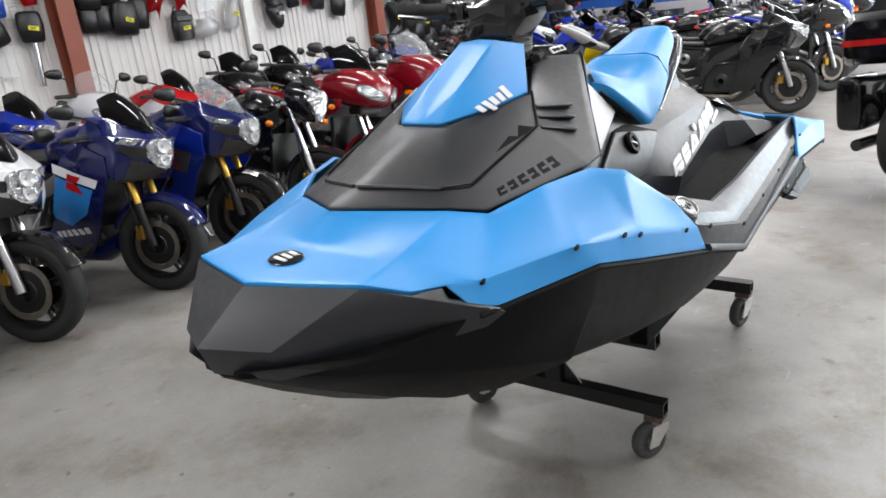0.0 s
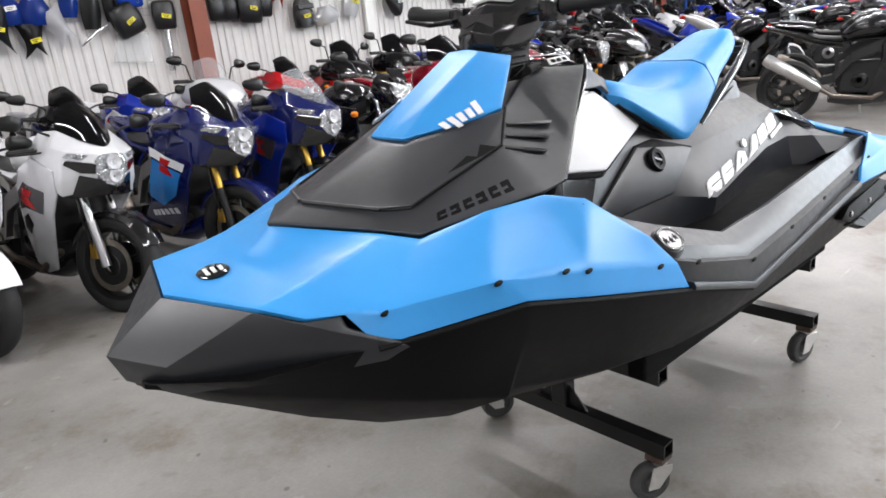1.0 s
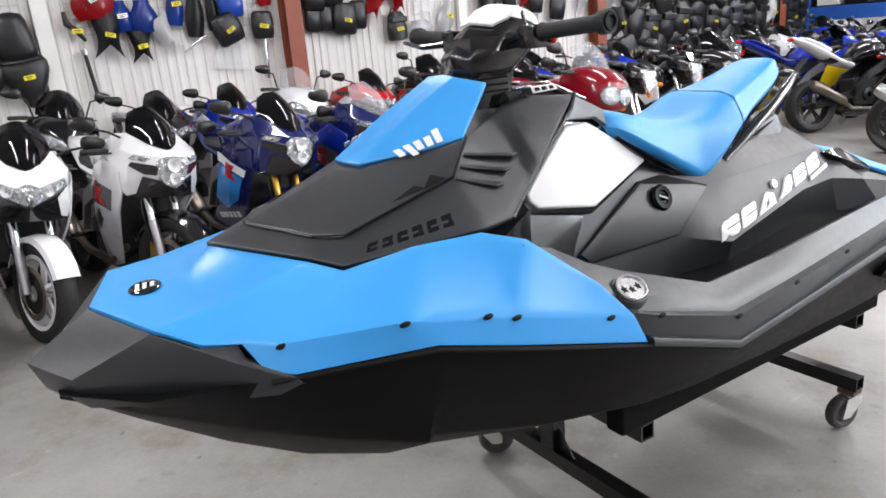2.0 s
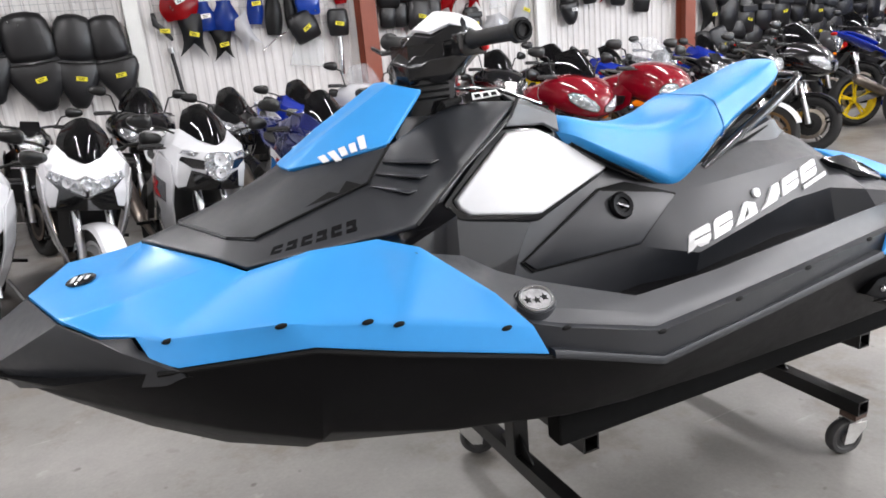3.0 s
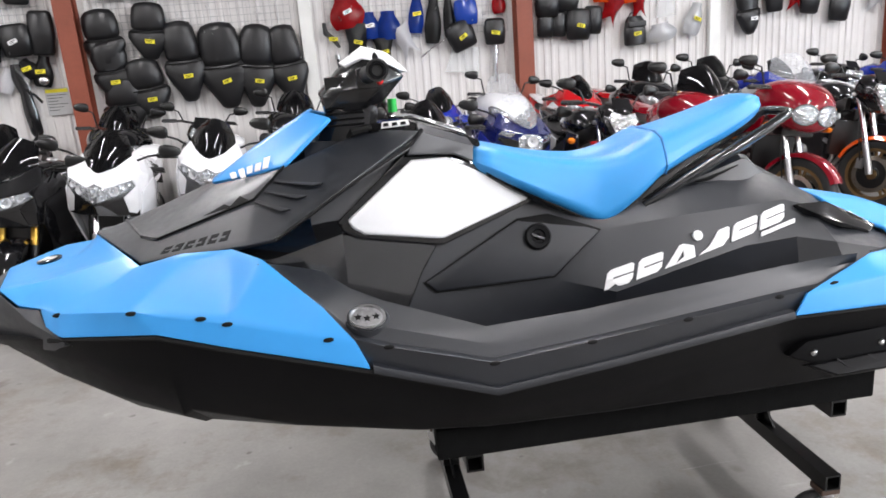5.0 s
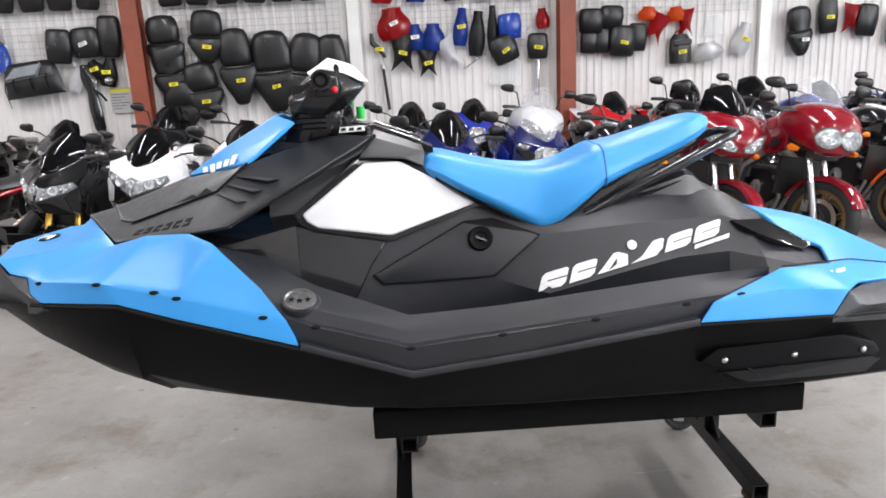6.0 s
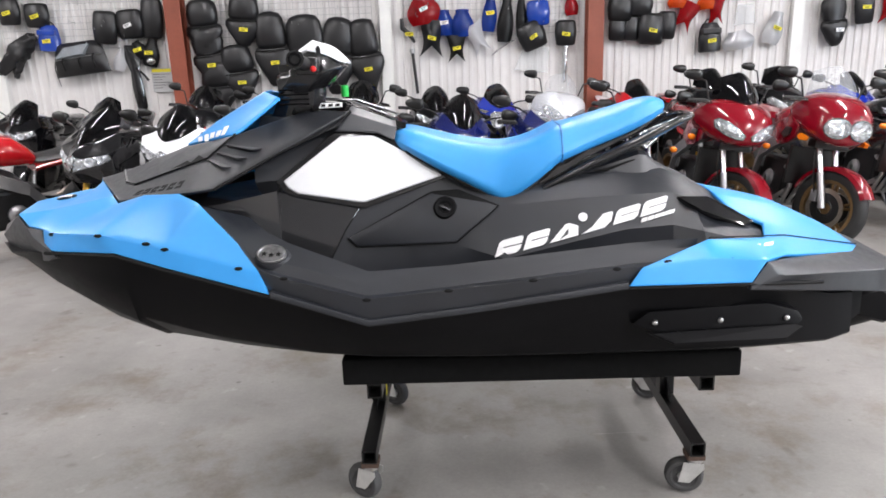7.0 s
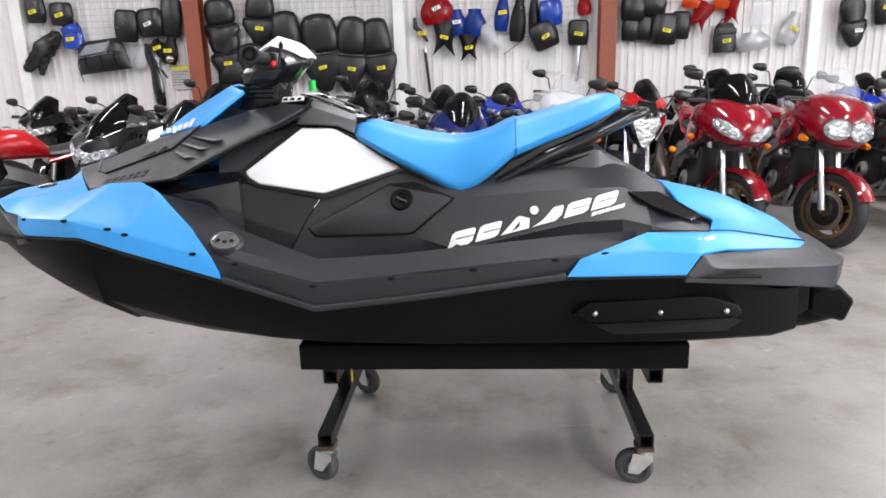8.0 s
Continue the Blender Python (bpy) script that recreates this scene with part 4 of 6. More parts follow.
def clear_plastic(name, color, rough=0.05, alpha=0.35):
    m = bpy.data.materials.new(name)
    nt, N, L, b = nodes_of(m)
    b.inputs["Base Color"].default_value = (*color, 1)
    b.inputs["Roughness"].default_value = rough
    b.inputs["Alpha"].default_value = alpha
    return m


PAINT = {
    "navy": paint("navy paint", (0.003, 0.007, 0.070)), "blue": paint("blue paint", (0.006, 0.022, 0.27)), "sky": paint("light blue paint", (0.03, 0.22, 0.60)),
    "white": paint("white paint", (0.78, 0.78, 0.80)), "silver": paint("silver paint", (0.70, 0.71, 0.73), 0.25), "black": paint("black paint", (0.004, 0.004, 0.005)),
    "red": paint("dark red paint", (0.19, 0.002, 0.010)), "bright": paint("bright red paint", (0.42, 0.008, 0.012)), "orange": paint("orange paint", (0.75, 0.10, 0.01)), "yellow": paint("yellow paint", (0.75, 0.55, 0.01)),
    "grey": paint("dark grey paint", (0.06, 0.06, 0.065)),
}
M_SMOKE = mat("smoked windscreen", (0.004, 0.004, 0.005), 0.05, var=0.02, rvar=0.02, coat=0.6)
M_CLEAR = clear_plastic("clear windscreen", (0.60, 0.63, 0.66), 0.05, 0.30)
M_LAMP = clear_plastic("headlight lens", (0.60, 0.63, 0.66), 0.03, 0.14)
M_BOWL = mat("headlight reflector", (0.75, 0.76, 0.78), 0.12, 0.45, var=0.45, scale=22, rvar=0.08, coat=0.5)


def crystal_material():
    """A moulded reflector: bright metal broken into small tilted facets."""
    m = mat("faceted headlight reflector", (0.62, 0.63, 0.65), 0.10, 0.95, var=0.5, scale=26, rvar=0.06, coat=0.6)
    nt, N, L, b = nodes_of(m)
    tc = N.new("ShaderNodeTexCoord")
    v = N.new("ShaderNodeTexVoronoi")
    v.inputs["Scale"].default_value = 42
    L.new(tc.outputs["Object"], v.inputs["Vector"])
    bp = N.new("ShaderNodeBump")
    bp.inputs["Strength"].default_value, bp.inputs["Distance"].default_value = 0.9, 0.02
    L.new(v.outputs["Distance"], bp.inputs["Height"])
    L.new(bp.outputs["Normal"], b.inputs["Normal"])
    return m


M_LAMPBASE = crystal_material()
M_BRONZE = mat("dull bronze wheel paint", (0.20, 0.125, 0.055), 0.4, 0.7, var=0.2)
M_ENGINE = mat("dark engine casing", (0.016, 0.016, 0.017), 0.40, 0.4, var=0.3, scale=12)
M_FRAME = mat("black frame", (0.006, 0.006, 0.006), 0.32)
M_ALU = mat("cast aluminium", (0.45, 0.45, 0.46), 0.35, 0.9, var=0.15)
M_GOLD = mat("gold anodised", (0.55, 0.33, 0.06), 0.3, 0.9)
M_DISC = mat("worn brake disc", (0.36, 0.32, 0.27), 0.30, 0.95, var=0.25, scale=14)
M_TITAN = mat("heat-stained steel", (0.22, 0.19, 0.165), 0.32, 0.9, var=0.25, scale=8)
M_AMBER = mat("amber lens", (0.85, 0.22, 0.01), 0.2)
M_TAIL = mat("red tail lens", (0.55, 0.01, 0.01), 0.15)
M_SEATBLK = mat("black bike seat", (0.014, 0.014, 0.014), 0.5, bump=0.2, bscale=400)
WHEELS = {"black": M_FRAME, "gold": M_BRONZE, "silver": M_ALU, "white": PAINT["white"], "yellow": PAINT["yellow"]}


def ring_of(x, w, z, h, shape):
    """A closed, mirrored cross-section in the plane across the bike at x."""
    half = [(a * w, z + b * h) for a, b in shape]
    return [(x, -a, b) for a, b in half] + [(x, a, b) for a, b in half[::-1]]


NOSE = [(.02, -1), (.45, -.85), (.85, -.3), (1, .15), (.8, .65), (.4, .95), (.02, 1)]
ROUND = [(.02, -1), (.55, -.85), (.92, -.45), (1, .1), (.85, .6), (.5, .92), (.02, 1)]


def wheel_parts(bike, x, r, hw, rim, front, steer):
    tyre = lathe([(r - .085, -hw * .72), (r - .04, -hw), (r - .018, -hw * .86), (r - .004, -hw * .45), (r, 0), (r - .004, hw * .45), (r - .018, hw * .86), (r - .04, hw), (r - .085, hw * .72)], 36, "y")
    w = part("wheel", moved(tyre, steer @ pose(x, 0, r)), M_RUBBER, bike, "", 50)
    bm = lathe([(r - .105, -hw * .7), (r - .08, -hw * .78), (r - .075, -hw * .5), (r - .09, 0), (r - .075, hw * .5), (r - .08, hw * .78), (r - .105, hw * .7), (r - .11, 0)], 32, "y")
    for k in range(5):
        a = 2 * math.pi * k / 5 + .3
        for d in (-.12, .12):
            tube([(.035 * math.cos(a), 0, .035 * math.sin(a)), ((r - .095) * math.cos(a + d), 0, (r - .095) * math.sin(a + d))], [.016, .011], 6, bm)
    lathe([(.0, -.05), (.045, -.045), (.045, .045), (.0, .05)], 12, "y", bm)
    part("rim", moved(bm, steer @ pose(x, 0, r)), rim, w, "", 40)
    for s in ((-1, 1) if front else (1,)):
        ro = .155 if front else .11
        d = lathe([(ro - .034, s * .062), (ro, s * .062), (ro, s * .067), (ro - .034, s * .067), (ro - .034, s * .062)], 32, "y")
        d = part("brake_disc", moved(d, steer @ pose(x, 0, r)), M_DISC, w)
        h = lathe([(.045, s * .058), (.050, s * .066), (.060, s * .066), (.066, s * .063), (ro - .036, s * .0635), (ro - .036, s * .0605), (.045, s * .058)], 20, "y")
        part("disc_carrier", moved(h, steer @ pose(x, 0, r)), M_FRAME, d)
        cal = box(-.03, .03, min(s * .05, s * .09), max(s * .05, s * .09), -.045, .045, .008)
        part("caliper", moved(cal, steer @ pose(x - (.10 if front else -.09), 0, r + (.08 if front else .06))), M_GOLD if (front and rim is M_FRAME) else M_ALU, w)
    return w


def side_y(x, z):
    """Half-width of a short side fairing at a place along and up the bike."""
    return .260 - .29 * max(0, (.78 - z)) ** 1.3 - .10 * max(0, x - .42) - .06 * max(0, -x)


def skin(name, outline, s, panel, material, label="", lift=.003):
    """A thin decal or inset panel that follows the moulded side fairing; outline is given along and up the bike."""
    tree = BVHTree.FromObject(panel, bpy.context.evaluated_depsgraph_get())
    bm = bmesh.new()
    bm.faces.new([bm.verts.new((x, s * .6, z)) for x, z in outline])
    for _ in range(3):
        bmesh.ops.triangulate(bm, faces=bm.faces[:])
        bmesh.ops.subdivide_edges(bm, edges=[e for e in bm.edges if e.calc_length() > .05], cuts=1, use_grid_fill=True)
    bmesh.ops.triangulate(bm, faces=bm.faces[:])
    for v in bm.verts:
        hit = tree.ray_cast(v.co, Vector((0, -s, 0)))[0] or tree.find_nearest(v.co)[0]
        v.co.y = hit.y + s * lift
    bm.normal_update()
    if sum(f.normal.y for f in bm.faces) * s < 0:
        bmesh.ops.reverse_faces(bm, faces=bm.faces[:])
    r = bmesh.ops.extrude_face_region(bm, geom=bm.faces[:])
    bmesh.ops.translate(bm, vec=(0, s * .002, 0), verts=[v for v in r["geom"] if isinstance(v, bmesh.types.BMVert)])
    bmesh.ops.recalc_face_normals(bm, faces=bm.faces[:])
    return part(name, bm, material, panel, label, 40)


def lamp_unit(outline, normal, bowls, parent, label="clear headlight"):
    """A headlight: dark housing, bright reflector bowls and a clear lens over them."""
    n = Vector(normal).normalized()
    hl = part("headlight", slab(outline, normal, .02, .005), M_LAMPBASE, parent, label, 40)
    turn = n.to_track_quat("X", "Z").to_matrix().to_4x4()
    for x, y, z, r in bowls:
        c = Vector((x, y, z)) + n * .004
        bm = lathe([(.006, -.012), (r * .35, -.010), (r * .7, -.002), (r, .008), (r * 1.06, .004), (r * .9, -.012)], 16, "x")
        part("headlight_bowl", moved(bm, Matrix.Translation(c) @ turn), M_BOWL, hl, "", 40)
    top = [Vector(q) + n * .010 for q in outline]
    part("headlight_lens", slab([tuple(q) for q in top], normal, .004, .0015), M_LAMP, hl)
    return hl


def bubble(bike, base, crown, screen):
    """A windscreen that rises from a U-shaped base to a narrower crown; base and crown give (x, half-width, z) at middle and edge."""
    (bx0, bz0, bx1, bw, bz1), (cx0, cz0, cx1, cw, cz1) = base, crown
    rows = []
    for q in range(8):
        u = q / 7
        row = []
        for j in range(13):
            a = j / 6 - 1
            f = abs(a) ** 1.8
            xb, zb = bx0 + (bx1 - bx0) * f, bz0 + (bz1 - bz0) * abs(a) ** 1.4
            xc, zc = cx0 + (cx1 - cx0) * f, cz0 + (cz1 - cz0) * f
            bulge = .035 * math.sin(math.pi * u) * (1 - .6 * f)
            row.append((xb + (xc - xb) * u + bulge, a * (bw + (cw - bw) * u ** 1.6), zb + (zc - zb) * u + bulge * .5))
        rows.append(row)
    bm = loft(rows, closed=False)
    bmesh.ops.solidify(bm, geom=bm.faces[:], thickness=.004)
    return part("windscreen", bm, M_SMOKE if screen == "smoke" else M_CLEAR, bike, "smoked windscreen" if screen == "smoke" else "clear windscreen", 50)


def sport_front(bike, P1, lamp, screen):
    """Upper fairing of a sports bike: pointed nose, wing-shaped lamps meeting in a V or one tall centre lamp, cheeks, black mouth, narrow dark screen."""
    wing = lamp == "twin"
    N = dict(n1=(.740, 0, .985), n2=(.660, .085, 1.015), n3=(.515, .150, 1.075), n4=(.390, .190, 1.065), lc=(.828, 0, .932), li=(.808, .052, .902 if wing else .948), lo=(.690, .190, .945 if wing else .962), oo=(.664, .207, .905 if wing else .930),
             s0=(.595, .222, .985), s1=(.49, .250, .950), s2=(.35, .250, .955), s3=(.43, .257, .830), c1=(.655, .215, .800), c2=(.628, .203, .715), c3=(.55, .238, .765), lb=(.836, 0, .802 if wing else .775), m0=(.765, 0, .722), m1=(.675, .115, .705),
             q1=(.800, .088, .900), q2=(.790, .075, .815), k1=(.722, .142, .835), k2=(.668, .165, .728))
    nose = soft_part("nose_fairing", mirror_faces(N, ["lc li n2 n1".split(), "li lo n2".split(), "lo s0 n3 n2".split(), "n3 s0 s1 n4".split(), "n4 s1 s2".split(), "lo oo s0".split(), "oo c1 c3 s1 s0".split(), "c1 c2 c3".split(), "c3 s3 s2 s1".split()] + (["oo k1 c1".split(), "k1 k2 c2 c1".split()] if wing else ["q1 li lo oo".split(), "q1 oo k1 q2".split(), "oo c1 k1".split(), "k1 c1 c2 k2".split()])), P1, bike, "", depth=.008, crease=.55)
    if wing:
        bm = mirror_faces(N, ["lb oo k1".split(), "lb k1 k2 m1 m0".split(), "k2 c2 m1".split()])
    else:
        bm = mirror_faces(N, ["q2 k1 k2 m1".split(), "lb q2 m1 m0".split(), "k2 c2 m1".split()])
    soft_part("nose_mouth", bm, M_GLOSSBLK, nose, "black intake under the lamps", depth=.008, crease=.6)
    for s in (-1, 1):
        if wing:
            o = [(.822, s * .028, .906), (.808, s * .054, .898), (.752, s * .122, .918), (.692, s * .187, .942), (.668, s * .203, .906), (.716, s * .158, .868), (.838, s * .010, .806)]
            lamp_unit(o, (.85, s * .5, .1), ((.772, s * .095, .880, .030), (.722, s * .150, .905, .020)), nose, "wing-shaped clear headlight")
        else:
            o = [(.778, s * .108, .945), (.702, s * .186, .958), (.675, s * .204, .932), (.745, s * .135, .912)]
            lamp_unit(o, (.85, s * .5, .1), (), nose, "slim clear side lamp")
            o = [(.806, s * .092, .900), (.690, s * .196, .916), (.672, s * .206, .892), (.735, s * .142, .846), (.795, s * .088, .842)]
            part("air_intake", slab(o, (.85, s * .5, .1), .012, .003), M_GLOSSBLK, nose, "black air intake beside the lamp")
    if wing:
        o = [(.838, 0, .934), (.836, -.028, .905), (.840, -.020, .865), (.848, 0, .838), (.840, .020, .865), (.836, .028, .905)]
        lamp_unit(o, (1, 0, .1), ((.838, 0, .885, .017),), nose, "small diamond-shaped centre lamp")
    else:
        o = [(.828, 0, .955), (.822, -.060, .950), (.800, -.092, .915), (.806, -.085, .850), (.826, -.045, .790), (.838, 0, .772), (.826, .045, .790), (.806, .085, .850), (.800, .092, .915), (.822, .060, .950)]
        lamp_unit(o, (1, 0, .1), ((.832, 0, .905, .040), (.834, 0, .826, .032)), nose, "tall clear centre headlight")
    bubble(bike, (.742, .985, .505, .150, 1.070), (.430, 1.235, .375, .092, 1.190), screen)
    return nose


def egg(x, w, z, h, n=14):
    """A closed rounded ring across the bike at x."""
    out = []
    for k in range(n):
        a = 2 * math.pi * (k + .5) / n
        c, t = math.cos(a), math.sin(a)
        out.append((x, w * math.copysign(abs(c) ** .8, c), z + h * math.copysign(abs(t) ** .8, t)))
    return out


def half_front(bike, P1, P2, lamp, screen):
    """Half fairing: a smooth rounded nose, its lamps let into the front, broad shoulders and a tall screen."""
    if lamp == "oval":
        rows = ((.855, .05, .895, .050), (.840, .120, .905, .105), (.80, .178, .918, .148), (.71, .213, .945, .182), (.57, .232, .975, .190), (.42, .250, .985, .172), (.30, .258, .970, .135))
    else:
        rows = ((.850, .03, .880, .035), (.828, .095, .892, .085), (.765, .165, .912, .135), (.66, .208, .938, .170), (.54, .238, .958, .178), (.42, .258, .965, .155), (.30, .262, .955, .120))
    wide = 1.06 if lamp == "oval" else 1.20
    rows = tuple((x, w * wide, z, h) for x, w, z, h in rows)
    bm = loft([egg(*r) for r in rows])
    nose = part("nose_fairing", bm, P1, bike, "", 80)
    sub = nose.modifiers.new("soft", "SUBSURF")
    sub.levels = sub.render_levels = 2

    def front_x(w, z):
        """How far forward the nose reaches at a place across and up."""
        for k in range(60):
            x = .86 - .007 * k
            for (x0, w0, z0, h0), (x1, w1, z1, h1) in zip(rows, rows[1:]):
                if x1 <= x <= x0:
                    u = (x - x0) / (x1 - x0)
                    if (abs(w) / (w0 + (w1 - w0) * u)) ** 2.3 + (abs(z - z0 - (z1 - z0) * u) / (h0 + (h1 - h0) * u)) ** 2.3 < 1:
                        return x
        return .5
    for s in (-1, 1):
        if lamp == "oval":
            ring = [(.080 + .084 * math.cos(c), .905 + .074 * math.sin(c)) for c in [2 * math.pi * i / 18 for i in range(18)]]
        else:
            ring = [(.020, .868), (.060, .912), (.120, .955), (.168, .972), (.188, .955), (.182, .905), (.135, .862), (.070, .838), (.028, .838)]
        ring = [(w * wide, z) for w, z in ring]
        cw, cz = sum(w for w, z in ring) / len(ring), sum(z for w, z in ring) / len(ring)

        def cap(lift):
            """A shell that follows the nose inside the lamp's outline."""
            bm = loft([[(front_x(q := cw + (w - cw) * k, h := cz + (z - cz) * k) + lift, s * q, h) for w, z in ring] for k in (1.0, .8, .55, .3, .05)])
            bmesh.ops.recalc_face_normals(bm, faces=bm.faces[:])
            for v in bm.verts:
                v.co.x += .012 * max(0.0, 1 - ((v.co.y * s - cw) ** 2 + (v.co.z - cz) ** 2) / .006)
            return bm
        hl = part("headlight", cap(.006), M_LAMPBASE, nose, "large clear round headlight" if lamp == "oval" else "large clear cat-eye headlight", 40)
        part("headlight_lens", cap(.014), M_LAMP, hl, "", 40)
        part("headlight_rim", tube([(front_x(w, z) + .006, s * w, z) for w, z in ring + ring[:1]], .005, 6), M_FRAME, hl)
        if lamp == "oval":
            w = [(.72, .815), (.62, .835), (.56, .815), (.60, .780), (.70, .785)]
            part("turn_signal", slab([(x, s * (.236 + .04 * (.72 - x)), z) for x, z in w], (.35, s, 0), .03, .008, 2), M_AMBER, nose, "amber turn signal let into the fairing", 40)
        w = [(.50, .86), (.40, .86), (.33, .80), (.40, .775), (.48, .80)]
        part("side_vent", slab([(x, s * .268, z) for x, z in w], (0, s, 0), .012, .003), M_FRAME, nose, "black side vent")
    if lamp == "oval":
        part("nose_slot", slab([(front_x(w, z) + .003, w, z) for w, z in ((-.075, 1.0), (.075, 1.0), (.062, 1.016), (-.062, 1.016))], (.7, 0, .7), .008, .002), M_FRAME, nose, "narrow black slot above the lamps")
    part("chin", box(.52, .66, -.13, .13, .735, .800, .02, 2), M_FRAME, nose)
    lift = .035 if lamp == "oval" else 0.0
    bubble(bike, (.685, 1.065 + lift, .44, .190, 1.110 + lift), (.43, 1.320 + lift, .34, .135, 1.265 + lift), screen)
    return nose


def motorbike(m, label, main="black", second=None, third=None, rim="black", style="sport", screen="smoke", lamp="twin", fork="gold", seat_hump=True, steer=18.0, mark=None, band=None, fender=None, tail=None, kick=0.0, can="dark", group="parked motorcycles"):
    """A parked motorcycle that faces +x, leaning on its side stand by way of its pose m."""
    bike = thing("motorcycle", m, label, "motorcycle", group)
    P1, P2 = PAINT[main], PAINT[second or main]
    PF = PAINT[fender or main]
    PT = PAINT[tail or main]
    R = WHEELS[rim]
    ax, rx = .68, -.70
    st = pose(.48, 0, 0) @ pose(0, 0, 0, 0, 0, steer) @ pose(-.48, 0, 0)
    wheel_parts(bike, ax, .298, .06, R, True, st)
    wheel_parts(bike, rx, .312, .09, R, False, Matrix.Identity(4))
    upper = M_GOLD if fork == "gold" else M_CHROME
    for s in (-1, 1):
        bm = tube([(ax, s * .095, .298), (ax - .03, s * .095, .40), (ax - .085, s * .095, .56)], [.028, .027, .026], 10)
        f = part("fork_leg", moved(bm, st), M_ENGINE if style == "sport" and fork == "gold" else M_ALU, bike, "", 50)
        part("fork_tube", moved(tube([(ax - .08, s * .095, .55), (ax - .22, s * .095, .95)], .024, 10), st), upper, f, "", 50)
    part("triple_clamp", moved(box(ax - .26, ax - .16, -.13, .13, .93, .96, .008), st), M_ALU, bike)
    # front mudguard hugging the tyre
    sec = [(.325, -.030), (.318, -.062), (.29, -.074), (.286, -.070), (.313, -.058), (.320, -.028), (.322, 0), (.320, .028), (.313, .058), (.286, .070), (.29, .074), (.318, .062), (.325, .030), (.328, 0)]
    part("front_mudguard", moved(lathe(sec, 16, "y", arc=(25, 160), caps=True), st @ pose(ax, 0, .298)), PF, bike, "", 45)
    # engine, frame, swingarm, radiator
    bm = box(-.22, .26, -.125, .125, .27, .60, .03, 2)
    part("engine", bm, M_ENGINE, bike)
    for s in (-1, 1):
        part("engine_cover", moved(lathe([(0, .02), (.06, .02), (.075, .008), (.08, -.02)], 18, "y"), pose(-.02, s * .135, .40) @ Matrix.Diagonal((1, s, 1, 1))), M_ALU if style != "sport" else M_ENGINE, bike, "", 40)
        bm = loft([[(x, s * y - .022, z - h), (x, s * y + .022, z - h), (x, s * y + .022, z + h), (x, s * y - .022, z + h)] for x, y, z, h in ((.42, .10, .86, .05), (.20, .19, .76, .055), (-.10, .20, .62, .05), (-.24, .17, .45, .06))])
        part("frame_spar", bevel(bm, .008), M_FRAME if main in ("black", "white") else M_ALU, bike)
        bm = loft([[(x, s * y - .02, z - h), (x, s * y + .02, z - h), (x, s * y + .02, z + h), (x, s * y - .02, z + h)] for x, y, z, h in ((-.20, .12, .43, .045), (-.45, .135, .38, .04), (-.74, .135, .31, .03))])
        part("swingarm", bevel(bm, .006), M_ALU if style == "sport" and main not in ("black", "white") else M_FRAME, bike)
        part("foot_peg", tube([(-.25, s * .17, .36), (-.26, s * .27, .35)], .012, 8), M_RUBBER, bike)
    for s in (-1, 1):
        part("brake_hose", moved(tube([(ax - .10, s * .085, .40), (ax - .13, s * .125, .60), (ax - .17, s * .11, .80), (ax - .24, s * .06, .96)], .006, 6), st), M_FRAME, bike)
    if style != "sport":
        for q in (-.12, -.04, .04, .12):
            part("header_pipe", tube([(.24, q, .54), (.34, q, .50), (.36, q * .9, .40), (.28, q * .6 - .03, .26), (.10, q * .3 - .08, .21)], .019, 8), M_STEEL, bike, "", 50)
    part("radiator", box(.34, .38, -.17, .17, .42, .72, .006), M_FRAME, bike)
    part("side_stand", tube([(-.05, .16, .28), (-.02, .30, .06), (-.02, .33, .055)], .012, 8), M_STEEL, bike)
    part("exhaust_pipe", tube([(.30, -.10, .35), (.10, -.13, .22), (-.25, -.15, .25), (-.40, -.19, .34)], .024, 8), M_TITAN if style == "sport" else M_STEEL, bike, "", 50)
    if can == "steel":
        part("silencer", tube([(-.36, -.20, .32), (-.41, -.205, .35), (-.86, -.235, .62), (-.90, -.237, .645), (-.88, -.236, .632)], [.036, .062, .066, .055, .035], 16), M_STEEL, bike, "brushed steel silencer", 45)
    else:
        part("silencer", tube([(-.38, -.19, .33), (-.42, -.195, .36), (-.80, -.215, .56), (-.83, -.216, .575)], [.035, .055, .058, .04], 14), M_TITAN, bike, "dark steel silencer", 45)
    # tank, seats, tail
    rings = [ring_of(x, w, z, h, ROUND) for x, w, z, h in ((.30, .08, .88, .06), (.24, .16, .90, .11), (.10, .19, .915, .13), (-.06, .185, .90, .12), (-.17, .13, .85, .08), (-.22, .09, .83, .05))]
    part("fuel_tank", loft(rings), P1, bike, "", 60)
    part("filler_cap", moved(lathe([(0, .012), (.035, .012), (.04, 0)], 16, "z"), pose(.07, 0, 1.04)), M_ALU, bike, "", 50)
    rings = [ring_of(x, w, z, h, ROUND) for x, w, z, h in ((-.18, .09, .815, .03), (-.28, .13, .815, .035), (-.42, .14, .83, .035), (-.52, .12, .865, .03))]
    part("rider_seat", loft(rings), M_SEATBLK, bike, "", 60)
    rings = [ring_of(x, w, z, h, ROUND) for x, w, z, h in ((-.48, .10, .915 + kick * .3, .03), (-.60, .115, .945 + kick * .55, .03), (-.78, .10, .975 + kick * .9, .026), (-.85, .07, .985 + kick, .015))]
    part("pillion_seat", loft(rings), M_SEATBLK if not seat_hump else (PT if tail else P2), bike, "", 60)
